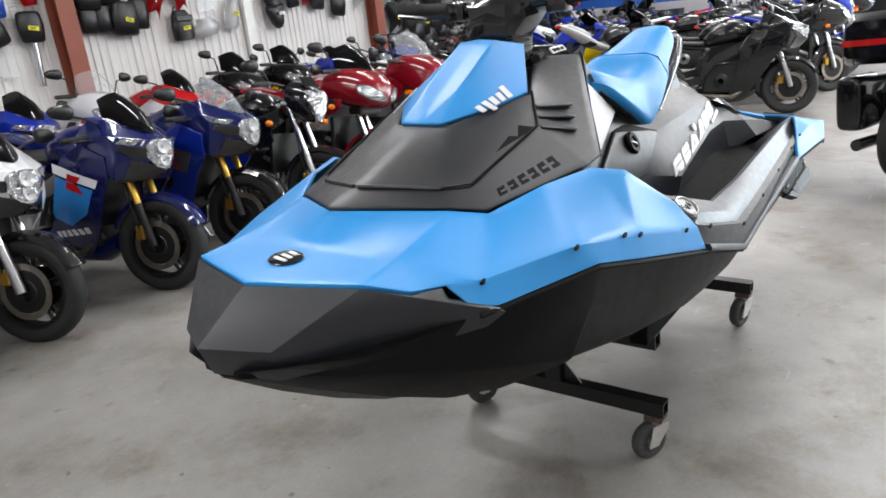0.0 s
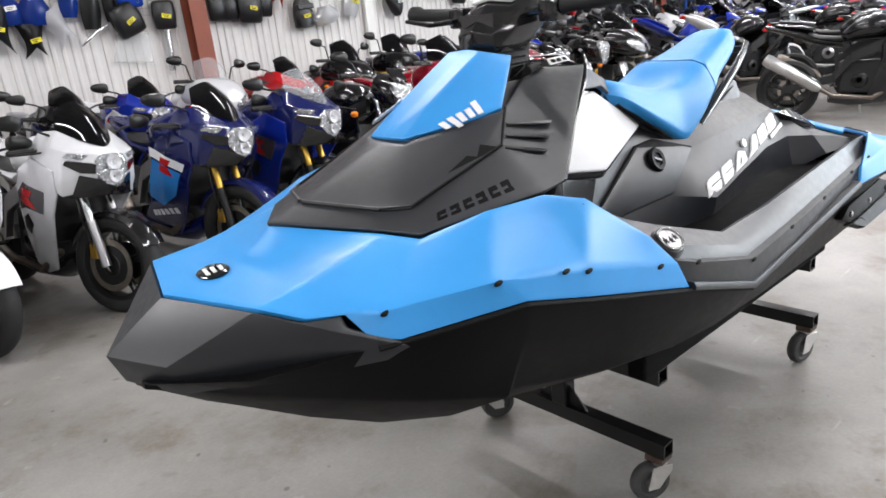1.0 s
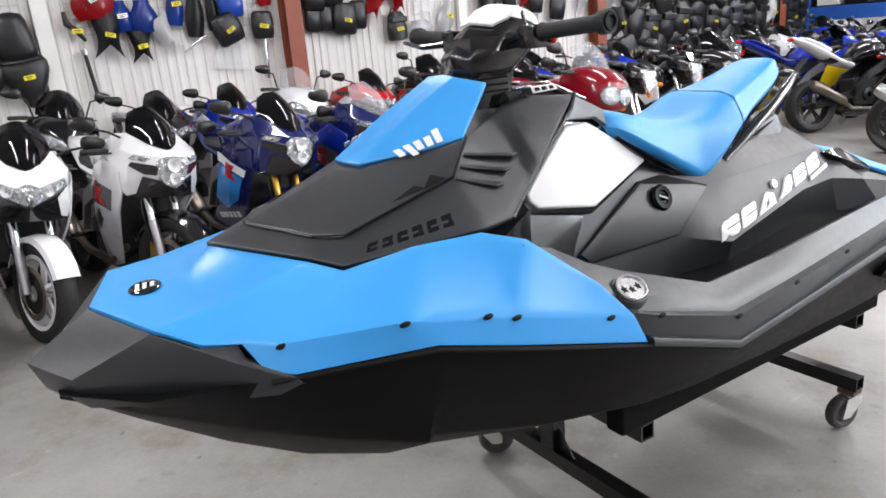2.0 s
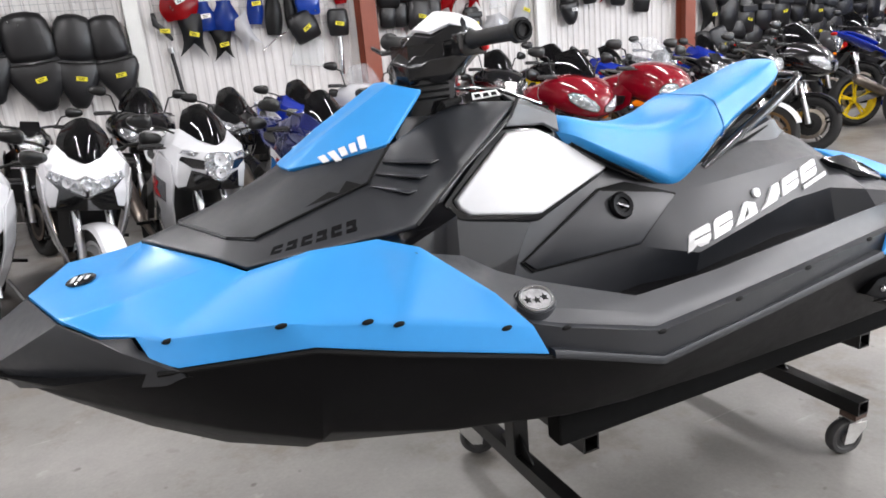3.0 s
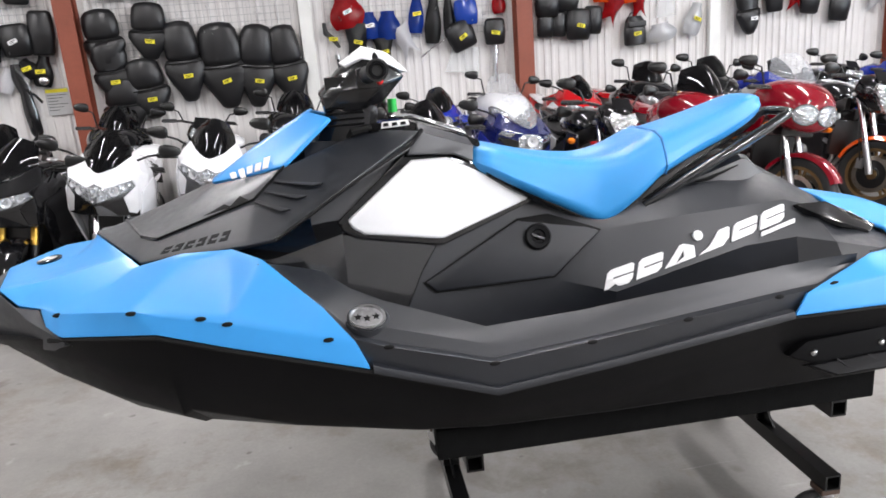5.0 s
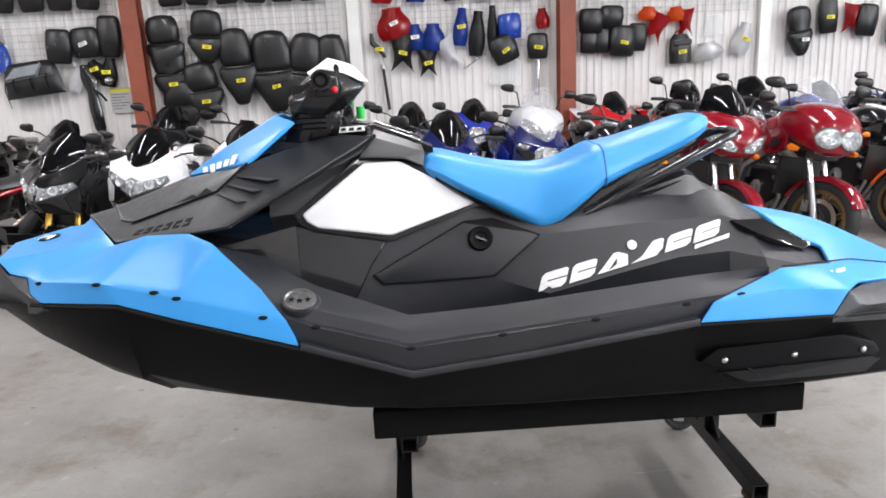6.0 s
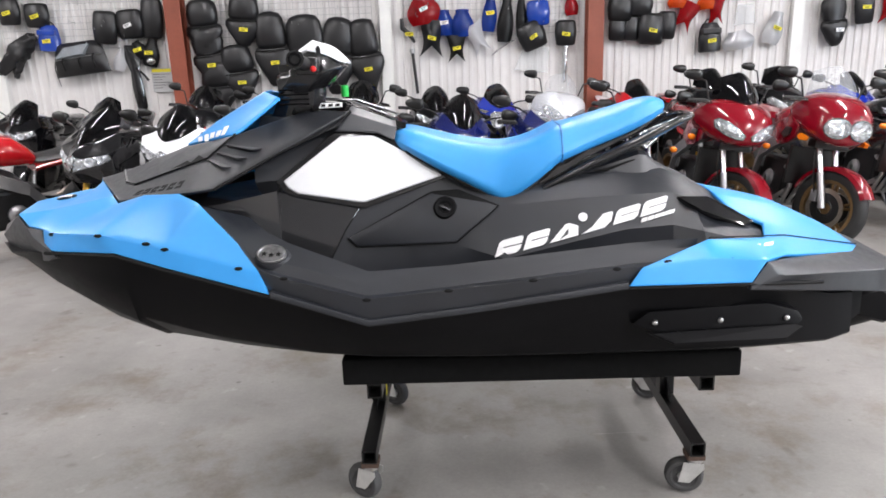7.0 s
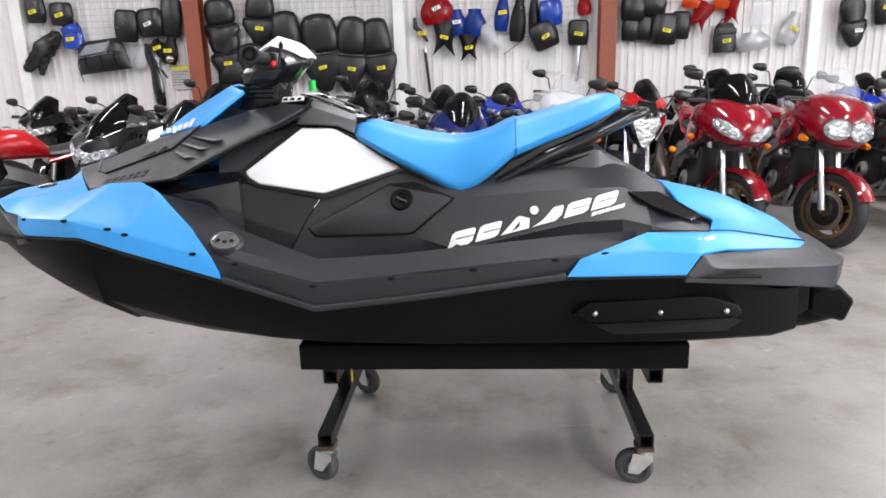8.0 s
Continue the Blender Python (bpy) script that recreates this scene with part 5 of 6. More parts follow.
    rings = [ring_of(x, w, z, h, ROUND) for x, w, z, h in ((-.20, .13, .76, .04), (-.40, .15, .80 + kick * .2, .045), (-.60, .13, .875 + kick * .55, .05), (-.80, .10, .935 + kick * .9, .04), (-.96, .05, .975 + kick * 1.15, .02))]
    part("tail_cowl", loft(rings), PT, bike, "", 60)
    part("tail_light", ball(-.955, 0, .955 + kick * 1.15, .03, .06, .022), M_TAIL, bike, "red tail light", 60)
    bm = slab([(-.78, -.07, .88), (-.78, .07, .88), (-.98, .06, .66), (-.98, -.06, .66)], (-.5, 0, -.5), .012)
    part("plate_hanger", bm, M_FRAME, bike)
    # bars, levers, mirrors
    up = 0.0 if style == "sport" else .12
    for s in (-1, 1):
        bm = tube([(ax - .25, s * .08, .95 + up), (ax - .28, s * .20, .965 + up), (ax - .36, s * .36, .95 + up)], .012, 8)
        h = part("handlebar", moved(bm, st), M_FRAME, bike)
        part("grip", moved(tube([(ax - .295, s * .235, .963 + up), (ax - .355, s * .355, .952 + up)], .018, 8), st), M_RUBBER, h)
        part("lever", moved(tube([(ax - .26, s * .20, .96 + up), (ax - .23, s * .26, .955 + up), (ax - .29, s * .36, .945 + up)], .006, 6), st), M_FRAME, h)
        if style == "sport":
            pa, pb = (.50, s * .18, 1.045), (.46, s * .34, 1.095)
        else:
            pa, pb = (.42, s * .20, .97 + up), (.39, s * .31, (1.19 if style == "half" else 1.13) + up * .5)
        mi = part("mirror_stem", tube([pa, (pa[0] * .6 + pb[0] * .4, pa[1] * .6 + pb[1] * .4, pb[2] - .02), pb], .008, 6), M_FRAME, bike)
        hd = ball(0, 0, 0, .024, .074, .042, 16, 10)
        for v in hd.verts:
            v.co.y = .074 * math.copysign(abs(v.co.y / .074) ** .72, v.co.y)
            v.co.z = (.042 - .010 * s * v.co.y / .074) * math.copysign(abs(v.co.z / .042) ** .8, v.co.z)
        part("mirror", moved(hd, pose(pb[0], pb[1] + s * .04, pb[2] + .02, 0, 0, s * 12)), M_FRAME, mi, "", 60)
        part("mirror_glass", moved(ball(0, 0, 0, .003, .062, .032, 12, 6), pose(pb[0] - .022, pb[1] + s * .04, pb[2] + .02, 0, 0, s * 12)), M_CHROME, mi, "", 60)
        sig = (.50, s * .30, .80) if style != "sport" else (.44, s * .265, .84)
        if style != "sport" and lamp != "oval":
            part("turn_signal", ball(sig[0], sig[1], sig[2], .03, .03, .024), M_AMBER, bike, "amber turn signal", 60)
    # fairing and lamps
    if style == "naked":
        rings = [ring_of(x, w, z, h, NOSE) for x, w, z, h in ((.715, .07, .92, .10), (.67, .125, .93, .135), (.58, .15, .95, .145), (.50, .14, .97, .14))]
        part("headlight_shell", loft(rings), P1, bike, "", 50)
        part("headlight", slab([(.745, -.012, .80), (.735, -.070, .89), (.720, -.108, .985), (.700, -.085, 1.04), (.712, 0, 1.02), (.700, .085, 1.04), (.720, .108, .985), (.735, .070, .89), (.745, .012, .80)], (1, 0, .15), .05, .010, 2), M_LAMPBASE, bike, "clear shield-shaped headlight", 50)
        part("flyscreen", slab([(.68, -.08, 1.05), (.60, -.07, 1.14), (.60, .07, 1.14), (.68, .08, 1.05)], (.8, 0, .5), .012, .004), M_SMOKE, bike)
        for s in (-1, 1):
            w = [(.40, .84), (.44, .66), (.28, .60), (.14, .72), (.18, .86)]
            part("radiator_shroud", slab([(x, s * .215, z) for x, z in w], (0, s, 0), .02, .006), P2, bike)
        part("gauge", box(.50, .56, -.07, .07, 1.03, 1.09, .015, 2), M_FRAME, bike)
        return bike
    if style == "sport":
        sport_front(bike, P1, lamp, screen)
    else:
        half_front(bike, P1, P2, lamp, screen)
    part("dash", box(.44, .52, -.10, .10, .97, 1.03, .015, 2), M_FRAME, bike)
    # side fairings
    full = style == "sport"
    for s in (-1, 1):
        if full:
            F = dict(a1=(.60, .225, .86), a2=(.60, .214, .72), a3=(.500, .198, .60), a4=(.415, .166, .47), a5=(.325, .128, .35), a6=(.17, .090, .21), a7=(-.26, .085, .185), a8=(-.30, .125, .25), a9=(-.06, .190, .42), b1=(.07, .222, .56), b2=(.10, .237, .74), b3=(.22, .247, .86), b4=(.42, .252, .93),
                     i1=(.38, .262, .80), i2=(.29, .243, .62), i3=(.17, .200, .44), i4=(.02, .148, .30))
            if not band:
                F.update(a6=(.25, .095, .235), a7=(.10, .090, .195), a8=(.06, .130, .265), a9=(.125, .190, .43), b1=(.155, .222, .56), b2=(.155, .237, .74), b3=(.24, .247, .86), i3=(.235, .200, .44), i4=(.175, .148, .31))
            bm = mirror_faces(F, ["b4 a1 i1".split(), "b3 b4 i1".split(), "a1 a2 i1".split(), "b2 b3 i1".split(), "a2 a3 i2 i1".split(), "b2 i1 i2 b1".split(), "a3 a4 i2".split(), "b1 i2 i3 a9".split(), "i2 a4 i3".split(), "a4 a5 i3".split(), "i3 a5 i4".split(), "a9 i3 i4 a8".split(), "a5 a6 i4".split(), "i4 a6 a7 a8".split()], False)
            if s > 0:
                bmesh.ops.scale(bm, vec=(1, -1, 1), verts=bm.verts[:])
                bmesh.ops.reverse_faces(bm, faces=bm.faces[:])
            sp = soft_part("side_fairing", bm, P2, bike, depth=.012, crease=.5)
        else:
            w = [(.56, .88), (.54, .79), (.44, .74), (.28, .71), (.14, .78), (.24, .90), (.42, .95)]
            sp = part("side_fairing", slab([(x, s * side_y(x, z), z) for x, z in w], (0, s, 0), .02, .007, 2), P2, bike, "", 40)
        if not full:
            continue
        if band:
            skin("colour_band", [(.455, .655), (.30, .70), (.12, .735), (.10, .60), (.00, .47), (.16, .42), (.33, .50)], s, sp, PAINT[band], "light coloured band", .0015)
            skin("stripe", [(.52, .715), (.30, .775), (.105, .815), (.105, .755), (.30, .715), (.48, .665)], s, sp, PAINT["white"], "white stripe", .003)
            skin("lower_panel", [(.37, .44), (.20, .40), (-.02, .36), (-.12, .29), (.10, .27), (.30, .34)], s, sp, P1, "", .0015)
        else:
            skin("vent", [(.28, .60), (.20, .57), (.17, .50), (.22, .47), (.29, .53)], s, sp, M_FRAME, "black side vent", .001)
        if mark:
            if not band:
                skin("side_panel", [(.50, .735), (.30, .785), (.18, .72), (.18, .62), (.28, .635), (.42, .60)], s, sp, PAINT["grey"], "dark grey accent panel", .0015)
            for w in ([(.395, .735), (.270, .757), (.250, .715), (.350, .697)], [(.345, .690), (.248, .707), (.226, .664), (.375, .628), (.355, .668)]):
                skin("side_mark", w, s, sp, PAINT[mark], "plain coloured mark", .005)
        if band:
            for i in range(6):
                x0, z0 = .27 - .058 * i, .395 - .008 * i
                skin("side_lettering", [(x0 + .015, z0 + .018), (x0 - .024, z0 + .013), (x0 - .018, z0 - .027), (x0 + .021, z0 - .022)], s, sp, PAINT["white"], "plain white bar", .005)
    if full:
        rings = [ring_of(x, w, z, h, ROUND) for x, w, z, h in ((.34, .05, .30, .06), (.20, .10, .23, .07), (-.10, .11, .20, .06), (-.30, .09, .22, .05))]
        part("belly_pan", loft(rings), P2 if band else M_GLOSSBLK, bike, "", 50)
    if style == "tourer":
        for s in (-1, 1):
            rings = [[(x, s * .29 + a * w, .58 + b * h) for a, b in ((-1, -.8), (-.8, -1), (.8, -1), (1, -.8), (1, .8), (.8, 1), (-.8, 1), (-1, .8))] for x, w, h in ((-.36, .06, .12), (-.40, .085, .17), (-.88, .105, .20), (-.97, .095, .195), (-.99, .07, .16))]
            part("tail_pipe", tube([(-.35, s * .20, .30), (-.60, s * .24, .29), (-.94, s * .25, .285), (-.945, s * .25, .285), (-.88, s * .25, .285)], [.03, .042, .043, .034, .032], 14), M_GLOSSBLK, bike, "dark tail pipe", 45)
            bag = part("saddlebag", loft(rings), P1, bike, "glossy hard saddlebag", 80)
            part("bag_seam", tube([(-.70, s * (.29 + .100 * math.cos(a)), .58 + .192 * math.sin(a)) for a in [2 * math.pi * k / 16 for k in range(17)]], .004, 5), M_FRAME, bag)
            soft = bag.modifiers.new("soft", "SUBSURF")
            soft.levels = soft.render_levels = 2
        rings = [[(x, a * w, 1.02 + b * h) for a, b in ((-1, -.8), (-.9, -1), (.9, -1), (1, -.8), (.95, .7), (.75, 1), (-.75, 1), (-.95, .7))] for x, w, h in ((-.55, .26, .12), (-.60, .32, .16), (-.98, .33, .17), (-1.06, .27, .12))]
        part("top_case", loft(rings), P1, bike, "glossy top case", 40)
        part("top_case_stripe", loft([[(x, a * w, 1.0 + b * .02) for a, b in ((-1, -1), (1, -1), (1, 1), (-1, 1))] for x, w in ((-.54, .265), (-.60, .327), (-.98, .337), (-1.07, .275))]), PAINT["bright"], bike, "red stripe")
    return bike


def parked(x, y, turn=0.0, lean=9.0):
    """Pose of a bike whose front tyre stands at (x, y); at turn 0 it faces the open floor."""
    return pose(x, y, 0, 0, 0, -90 + turn) @ pose(-.68, 0, 0) @ pose(0, 0, 0, -lean, 0, 0)


def build_bikes():
    # front row, facing the open floor
    motorbike(parked(-3.98, 2.78, -44), "red and black sports motorcycle parked beside others", "bright", "black", style="naked", rim="black")
    motorbike(parked(-2.62, 2.66, -12), "gloss black sports motorcycle with tall smoked windscreen", "black", mark=None, lamp="twin")
    motorbike(parked(-2.03, 2.66, 0), "white sports motorcycle with blue lower fairing", "white", "white", lamp="twin", band=None, fender="white", fork="silver")
    motorbike(parked(-1.38, 2.87, 0), "white sports motorcycle with white front mudguard and wheels", "white", "white", lamp="twin", rim="white", fender="white", mark=None, fork="silver")
    motorbike(parked(-.65, 2.84, 8), "silver and white sports motorcycle with red side mark", "silver", "silver", lamp="centre", mark="bright", fork="silver", fender="black")
    motorbike(parked(.15, 2.82, 4), "navy and light blue sports motorcycle with gold fork", "navy", "navy", lamp="centre", mark="bright", band="sky", fender="navy")
    motorbike(parked(.83, 2.80, 4), "dark blue sports motorcycle with clear windscreen", "navy", "blue", lamp="centre", mark="bright", screen="clear", fender="black")
    motorbike(parked(1.54, 2.75, 2), "black naked motorcycle with shield-shaped headlight", "black", style="naked", fork="silver")
    motorbike(parked(2.27, 2.80, -2), "dark red half-faired motorcycle with smoked windscreen", "red", "red", style="half", fork="silver", rim="gold", steer=26)
    motorbike(parked(2.95, 2.68, -4), "glossy dark red sport tourer with clear windscreen", "red", "red", style="half", fork="silver", rim="gold", screen="clear", steer=30, lamp="oval")
    motorbike(parked(3.95, 3.05, 0), "black motorcycle with orange front mudguard and bronze wheel", "black", "black", style="naked", rim="gold", fork="silver", fender="orange", steer=25)
    motorbike(parked(4.70, 3.05, 4), "black and white street motorcycle with gold front wheel", "black", "white", style="naked", rim="gold", fork="silver", fender="white", steer=25)
    motorbike(parked(5.42, 3.10, 8), "gloss black half-faired motorcycle with chrome fork", "black", "black", style="half", rim="black", fork="silver")
    # second row, against the wall
    for x, c, s2, lampk, scr, sty in ((-4.5, "black", "black", "twin", "smoke", "sport"), (-3.6, "grey", "black", "twin", "smoke", "sport"), (-2.55, "black", "black", "twin", "smoke", "half"), (-1.75, "black", "black", "twin", "smoke", "naked"),
                                      (-.85, "black", "silver", "twin", "smoke", "half"), (-.05, "black", "navy", "twin", "smoke", "sport"), (.62, "blue", "white", "centre", "smoke", "sport"), (1.32, "silver", "white", "twin", "clear", "half"),
                                      (2.15, "bright", "white", "twin", "smoke", "sport"), (2.95, "black", "bright", "twin", "smoke", "half"), (3.7, "black", "yellow", "twin", "smoke", "half"), (4.5, "blue", "silver", "twin", "smoke", "sport"), (5.3, "black", "silver", "twin", "smoke", "naked"), (6.1, "blue", "blue", "twin", "smoke", "sport")):
        motorbike(parked(x, 5.05, 3), {"black": "black", "grey": "dark grey", "blue": "blue", "silver": "silver", "bright": "red", "yellow": "yellow"}[c] + " motorcycle parked in the rear row by the wall", c, s2, lamp=lampk, screen=scr, style=sty, fork="silver", group="rear row motorcycles")
    # bikes across the aisle
    motorbike(parked(6.48, .28, 12, 6), "matte black sports motorcycle with gold brake calipers and steel silencer", "black", "black", lamp="twin", rim="black", steer=8, fork="silver", can="steel")
    motorbike(parked(7.30, .55, 14, 6), "black motorcycle in a close-packed row", "black", "grey", style="naked", steer=8)
    motorbike(parked(8.35, 2.42, 65, 6), "black sports motorcycle with white raised tail and mudguard", "black", "black", rim="black", steer=5, fork="silver", fender="white", tail="white", kick=.14)
    motorbike(parked(8.45, 3.17, 65, 6), "blue and yellow sports motorcycle with raised tail and yellow wheels", "blue", "blue", band="yellow", rim="yellow", steer=5, tail="blue", kick=.14)
    for i in range(7):
        c = ("black", "grey", "black", "silver", "black", "blue", "black")[i]
        motorbike(parked(7.6 + .75 * i, 4.9 + .05 * (i % 3), 5 - i), {"black": "black", "grey": "dark grey", "blue": "blue", "silver": "silver"}[c] + " motorcycle in the far row", c, ("black", "white", "bright", "grey", "black", "white", "black")[i], style=("sport", "naked", "half")[i % 3], fork="silver", group="far row motorcycles")
    pool = []
    for i in range(5):
        c = ("black", "black", "grey", "black", "blue")[i]
        pool.append(motorbike(parked(9.25 + .85 * i, 1.5 - .1 * i, 20), {"black": "black", "grey": "dark grey", "blue": "blue"}[c] + " motorcycle in the middle row", c, ("black", "white", "black", "bright", "white")[i], style=("half", "naked", "sport")[i % 3], fork="silver", group="far row motorcycles"))
    for i in range(6):
        copy_thing(pool[(i * 2) % 5], parked(8.1 + .8 * i, .05 + .1 * (i % 2), 29, 6))
        if i < 5:
            copy_thing(pool[(i * 3 + 1) % 5], parked(9.35 + .8 * i, 4.2 + .1 * (i % 2), 185, -6))
    motorbike(pose(4.29, -1.28, 0, -4, 0, -25), "glossy black touring motorcycle with red stripe and hard cases", "black", "black", style="tourer", fork="silver", rim="silver", steer=5)


build_bikes()


def build_rack():
    """Blue steel racking along the far end of the shop."""
    blue = mat("blue rack paint", (0.02, 0.10, 0.42), 0.45, var=0.15)
    for k in range(5):
        y = 5.75 - 1.9 * k
        r = thing("storage_rack", pose(13.9, y, 0), "blue steel storage rack at the far wall", "storage rack", "storage racks")
        for s in (-.9, .9):
            for d in (-.3, .3):
                part("upright", box(d - .03, d + .03, s - .03, s + .03, 0, 2.6), blue, r)
        for z, tall in ((.35, .13), (1.17, .27), (1.95, .13)):
            for d in (-.3, .3):
                part("beam", box(d - .02, d + .02, -.87, .87, z, z + tall, .004), blue, r)
            z += tall - .13
            part("shelf_board", box(-.28, .28, -.87, .87, z + .13, z + .15), M_CARTBLK, r)
            for i in range(3):
                b = thing("storage_box", pose(13.88, y - .55 + .55 * i, z + .15), "dark storage box on a blue rack", "box", "boxes on the racks")
                h = random.uniform(.2, .5)
                part("body", box(-.2, .2, -.22, .22, 0, h, .01), random.choice((M_CARTBLK, M_GRAPH, PAINT["grey"], blue, M_WALLTRIM)), b)
                part("lid", box(-.21, .21, -.23, .23, h, h + .03, .006), M_GRAPH, b)


build_rack()

# ---- goods hung on the wall ----
GOODS_COL = {"black": M_VINYL, "dark": M_GRAPH, "blue": paint("mid blue plastic", (0.012, 0.052, 0.34)), "white": PAINT["white"], "red": PAINT["bright"], "orange": PAINT["orange"], "silver": PAINT["silver"], "steel": M_CHROME, "clear": clear_plastic("clear sheet", (.8, .82, .82), .15, .3)}
TAGS = {"yellow": M_YELLOW, "white": M_DECAL}


def blob(sections, tall, deep):
    """A padded body hanging flat on the wall: (height share, half-width, half-depth) sections from bottom to top."""
    rings = []
    for u, w, d in sections:
        z = (u - .5) * tall
        rings.append([(w * math.cos(a), -deep * .5 + d * math.sin(a) * .5, z) for a in [2 * math.pi * k / 14 for k in range(14)]])
    return loft(rings)


def hung(kind, x, z, w, h, rot, col, tag, i):
    material = GOODS_COL[col]
    words = {"black": "black", "dark": "dark grey", "blue": "blue", "white": "white", "red": "red", "orange": "orange", "silver": "silver", "steel": "steel", "clear": "clear"}[col]
    d = min(.16, w * .45)
    m = pose(x, WALL_Y - .05, z, 0, rot + random.uniform(-7, 7), random.uniform(-6, 6) if kind in ("seat", "pad") else 0)
    names = {"seat": ("motorcycle_saddle", words + " two-piece motorcycle saddle hung on the wall", "saddle"), "pad": ("seat_pad", words + " motorcycle seat pad hung on the wall", "seat pad"), "bag": ("luggage_bag", words + " motorcycle luggage bag hung on the wall", "bag"),
             "cowl": ("tail_cowl", words + " plastic bodywork piece hung on the wall", "bodywork"), "fender": ("mudguard", words + " motorcycle mudguard hung on the wall", "mudguard"), "pole": ("hanging_pole", words + " pole hung upright on the wall", "pole"),
             "bar": ("spare_handlebar", "bare steel bar hung on the wall", "handlebar"), "lever": ("kick_stand", words + " bent lever hung on the wall", "lever"), "sheet": ("plastic_screen", "clear plastic screen hung on the wall", "screen")}
    nm, lab, cat = names[kind]
    t = thing(nm, m, lab + (", yellow price tag" if tag == "yellow" else ""), cat, "goods hung on the wall")
    front = -d
    part("hook", tube([(0, .05, .38 * h), (0, -.03, .38 * h), (0, -min(d, .06), .40 * h)], .004, 5), M_STEEL, t)
    if kind == "seat":
        e, f = random.uniform(.88, 1.08), random.uniform(.9, 1.15)
        part("cushion", blob([(.0, .10 * w, d * .3), (.03, .18 * w, d * .6), (.12, .27 * w * e, d * .95), (.26, .40 * w, d * .95 * f), (.38, .5 * w, d * .9), (.47, .5 * w, d * .8), (.53, .43 * w, d * .6), (.55, .30 * w, d * .3)], h, d), material, t, "", 60)
        part("back_cushion", blob([(.50, .24 * w, d * .4), (.52, .36 * w, d * .9), (.58, .42 * w, d * .95 * f), (.74, .44 * w * e, d * 1.1 * f), (.90, .40 * w * e, d * 1.0), (.97, .30 * w, d * .9), (1.0, .12 * w, d * .4)], h, d), material, t, "", 60)
        part("lip", tube([(-.47 * w, -d * .55, -.01 * h), (-.3 * w, -d * .95, -.015 * h), (0, -d * 1.08, -.02 * h), (.3 * w, -d * .95, -.015 * h), (.47 * w, -d * .55, -.01 * h)], .007, 6), M_SEAM, t, "", 60)
        tz, tx = -.18 * h, .05 * w
        front = -d * 1.07
    elif kind == "pad":
        part("cushion", blob([(.0, .36 * w, d * .5), (.06, .44 * w, d * .9), (.5, .5 * w, d), (.9, .46 * w, d * .9), (.97, .40 * w, d * .7), (1.0, .30 * w, d * .4)], h, d), material, t, "", 55)
        tz, tx = -.05 * h, 0
        front = -d * 1.0
    elif kind == "bag":
        bm = blob([(.0, .40 * w, d * .8), (.05, .48 * w, d * 1.2), (.45, .5 * w, d * 1.3), (.85, .42 * w, d), (1.0, .30 * w, d * .6)], h, d)
        part("body", bm, material, t, "", 50)
        part("flap", box(-.40 * w, .40 * w, -d * 1.2, -d * .6, .12 * h, .32 * h, .015, 2), material, t)
        part("strap", tube([(-.2 * w, -.02, .48 * h), (-.1 * w, -.03, .62 * h), (.1 * w, -.03, .62 * h), (.2 * w, -.02, .48 * h)], .008, 6), M_SEAM, t)
        tz, tx = -.1 * h, 0
        front = -d * 1.16
    elif kind == "cowl":
        rows = []
        for k in range(10):
            u = k / 9
            ww = .5 * w * (1.0 - .42 * math.sin(math.pi * min(1, .12 + .95 * u)) + .0 * u)
            rows.append([(a * ww, -d * 1.1 * (1 - .75 * abs(a) ** 1.6) * (.5 + .5 * math.sin(math.pi * min(1, .1 + .8 * u))) - .01, (u - .5) * h + (.07 * h * a * a if k > 6 else 0) + max(0, .45 - u) * .7 * h * (1 - abs(a))) for a in [j / 4 - 1 for j in range(9)]])
        bm = loft(rows, closed=False)
        bmesh.ops.solidify(bm, geom=bm.faces[:], thickness=.006)
        part("shell", bm, material, t, "", 50)
        part("bracket", box(-.12 * w, .12 * w, -.03, -.004, .30 * h, .46 * h, .006), M_FRAME, t)
        tz, tx = .02 * h, 0
        front = -d * 1.12
    elif kind == "fender":
        rows = []
        for k in range(9):
            u = k / 8
            ww = .5 * w * (.55 + .45 * math.sin(math.pi * min(1, .15 + u)))
            rows.append([(a * ww, -d * (1 - .6 * a * a) - .12 * d * math.sin(math.pi * u) + .02, (u - .5) * h) for a in [j / 3 - 1 for j in range(7)]])
        bm = loft(rows, closed=False)
        bmesh.ops.solidify(bm, geom=bm.faces[:], thickness=.006)
        part("blade", bm, material, t, "", 50)
        tz, tx = 0, 0
        front = -d * 1.16
    elif kind == "sheet":
        part("sheet", slab([(-.5 * w, -.02, -.5 * h), (.5 * w, -.02, -.4 * h), (.4 * w, -.02, .5 * h), (-.35 * w, -.02, .45 * h)], (0, -1, 0), .006, .002), material, t)
        return t
    elif kind == "pole":
        part("shaft", tube([(0, -.03, -.5 * h), (0, -.03, .5 * h)], w * .35, 10), material, t, "", 60)
        part("collar", tube([(0, -.03, .40 * h), (0, -.03, .5 * h)], w * .6, 10), M_STEEL, t, "", 60)
        return t
    elif kind == "bar":
        part("shaft", tube([(-.5 * w, -.05, 0), (.1 * w, -.05, 0), (.5 * w, -.05, -.02)], .011, 8), material, t, "", 60)
        return t
    else:
        part("arm", tube([(-.45 * w, -.04, .5 * h), (-.3 * w, -.05, .1 * h), (.1 * w, -.05, -.1 * h), (.45 * w, -.04, -.4 * h)], [.02, .035, .03, .018], 8), material, t, "", 60)
        tz, tx = -.1 * h, .1 * w
        front = -.085
    if tag in TAGS:
        r = random.uniform(-18, 14)
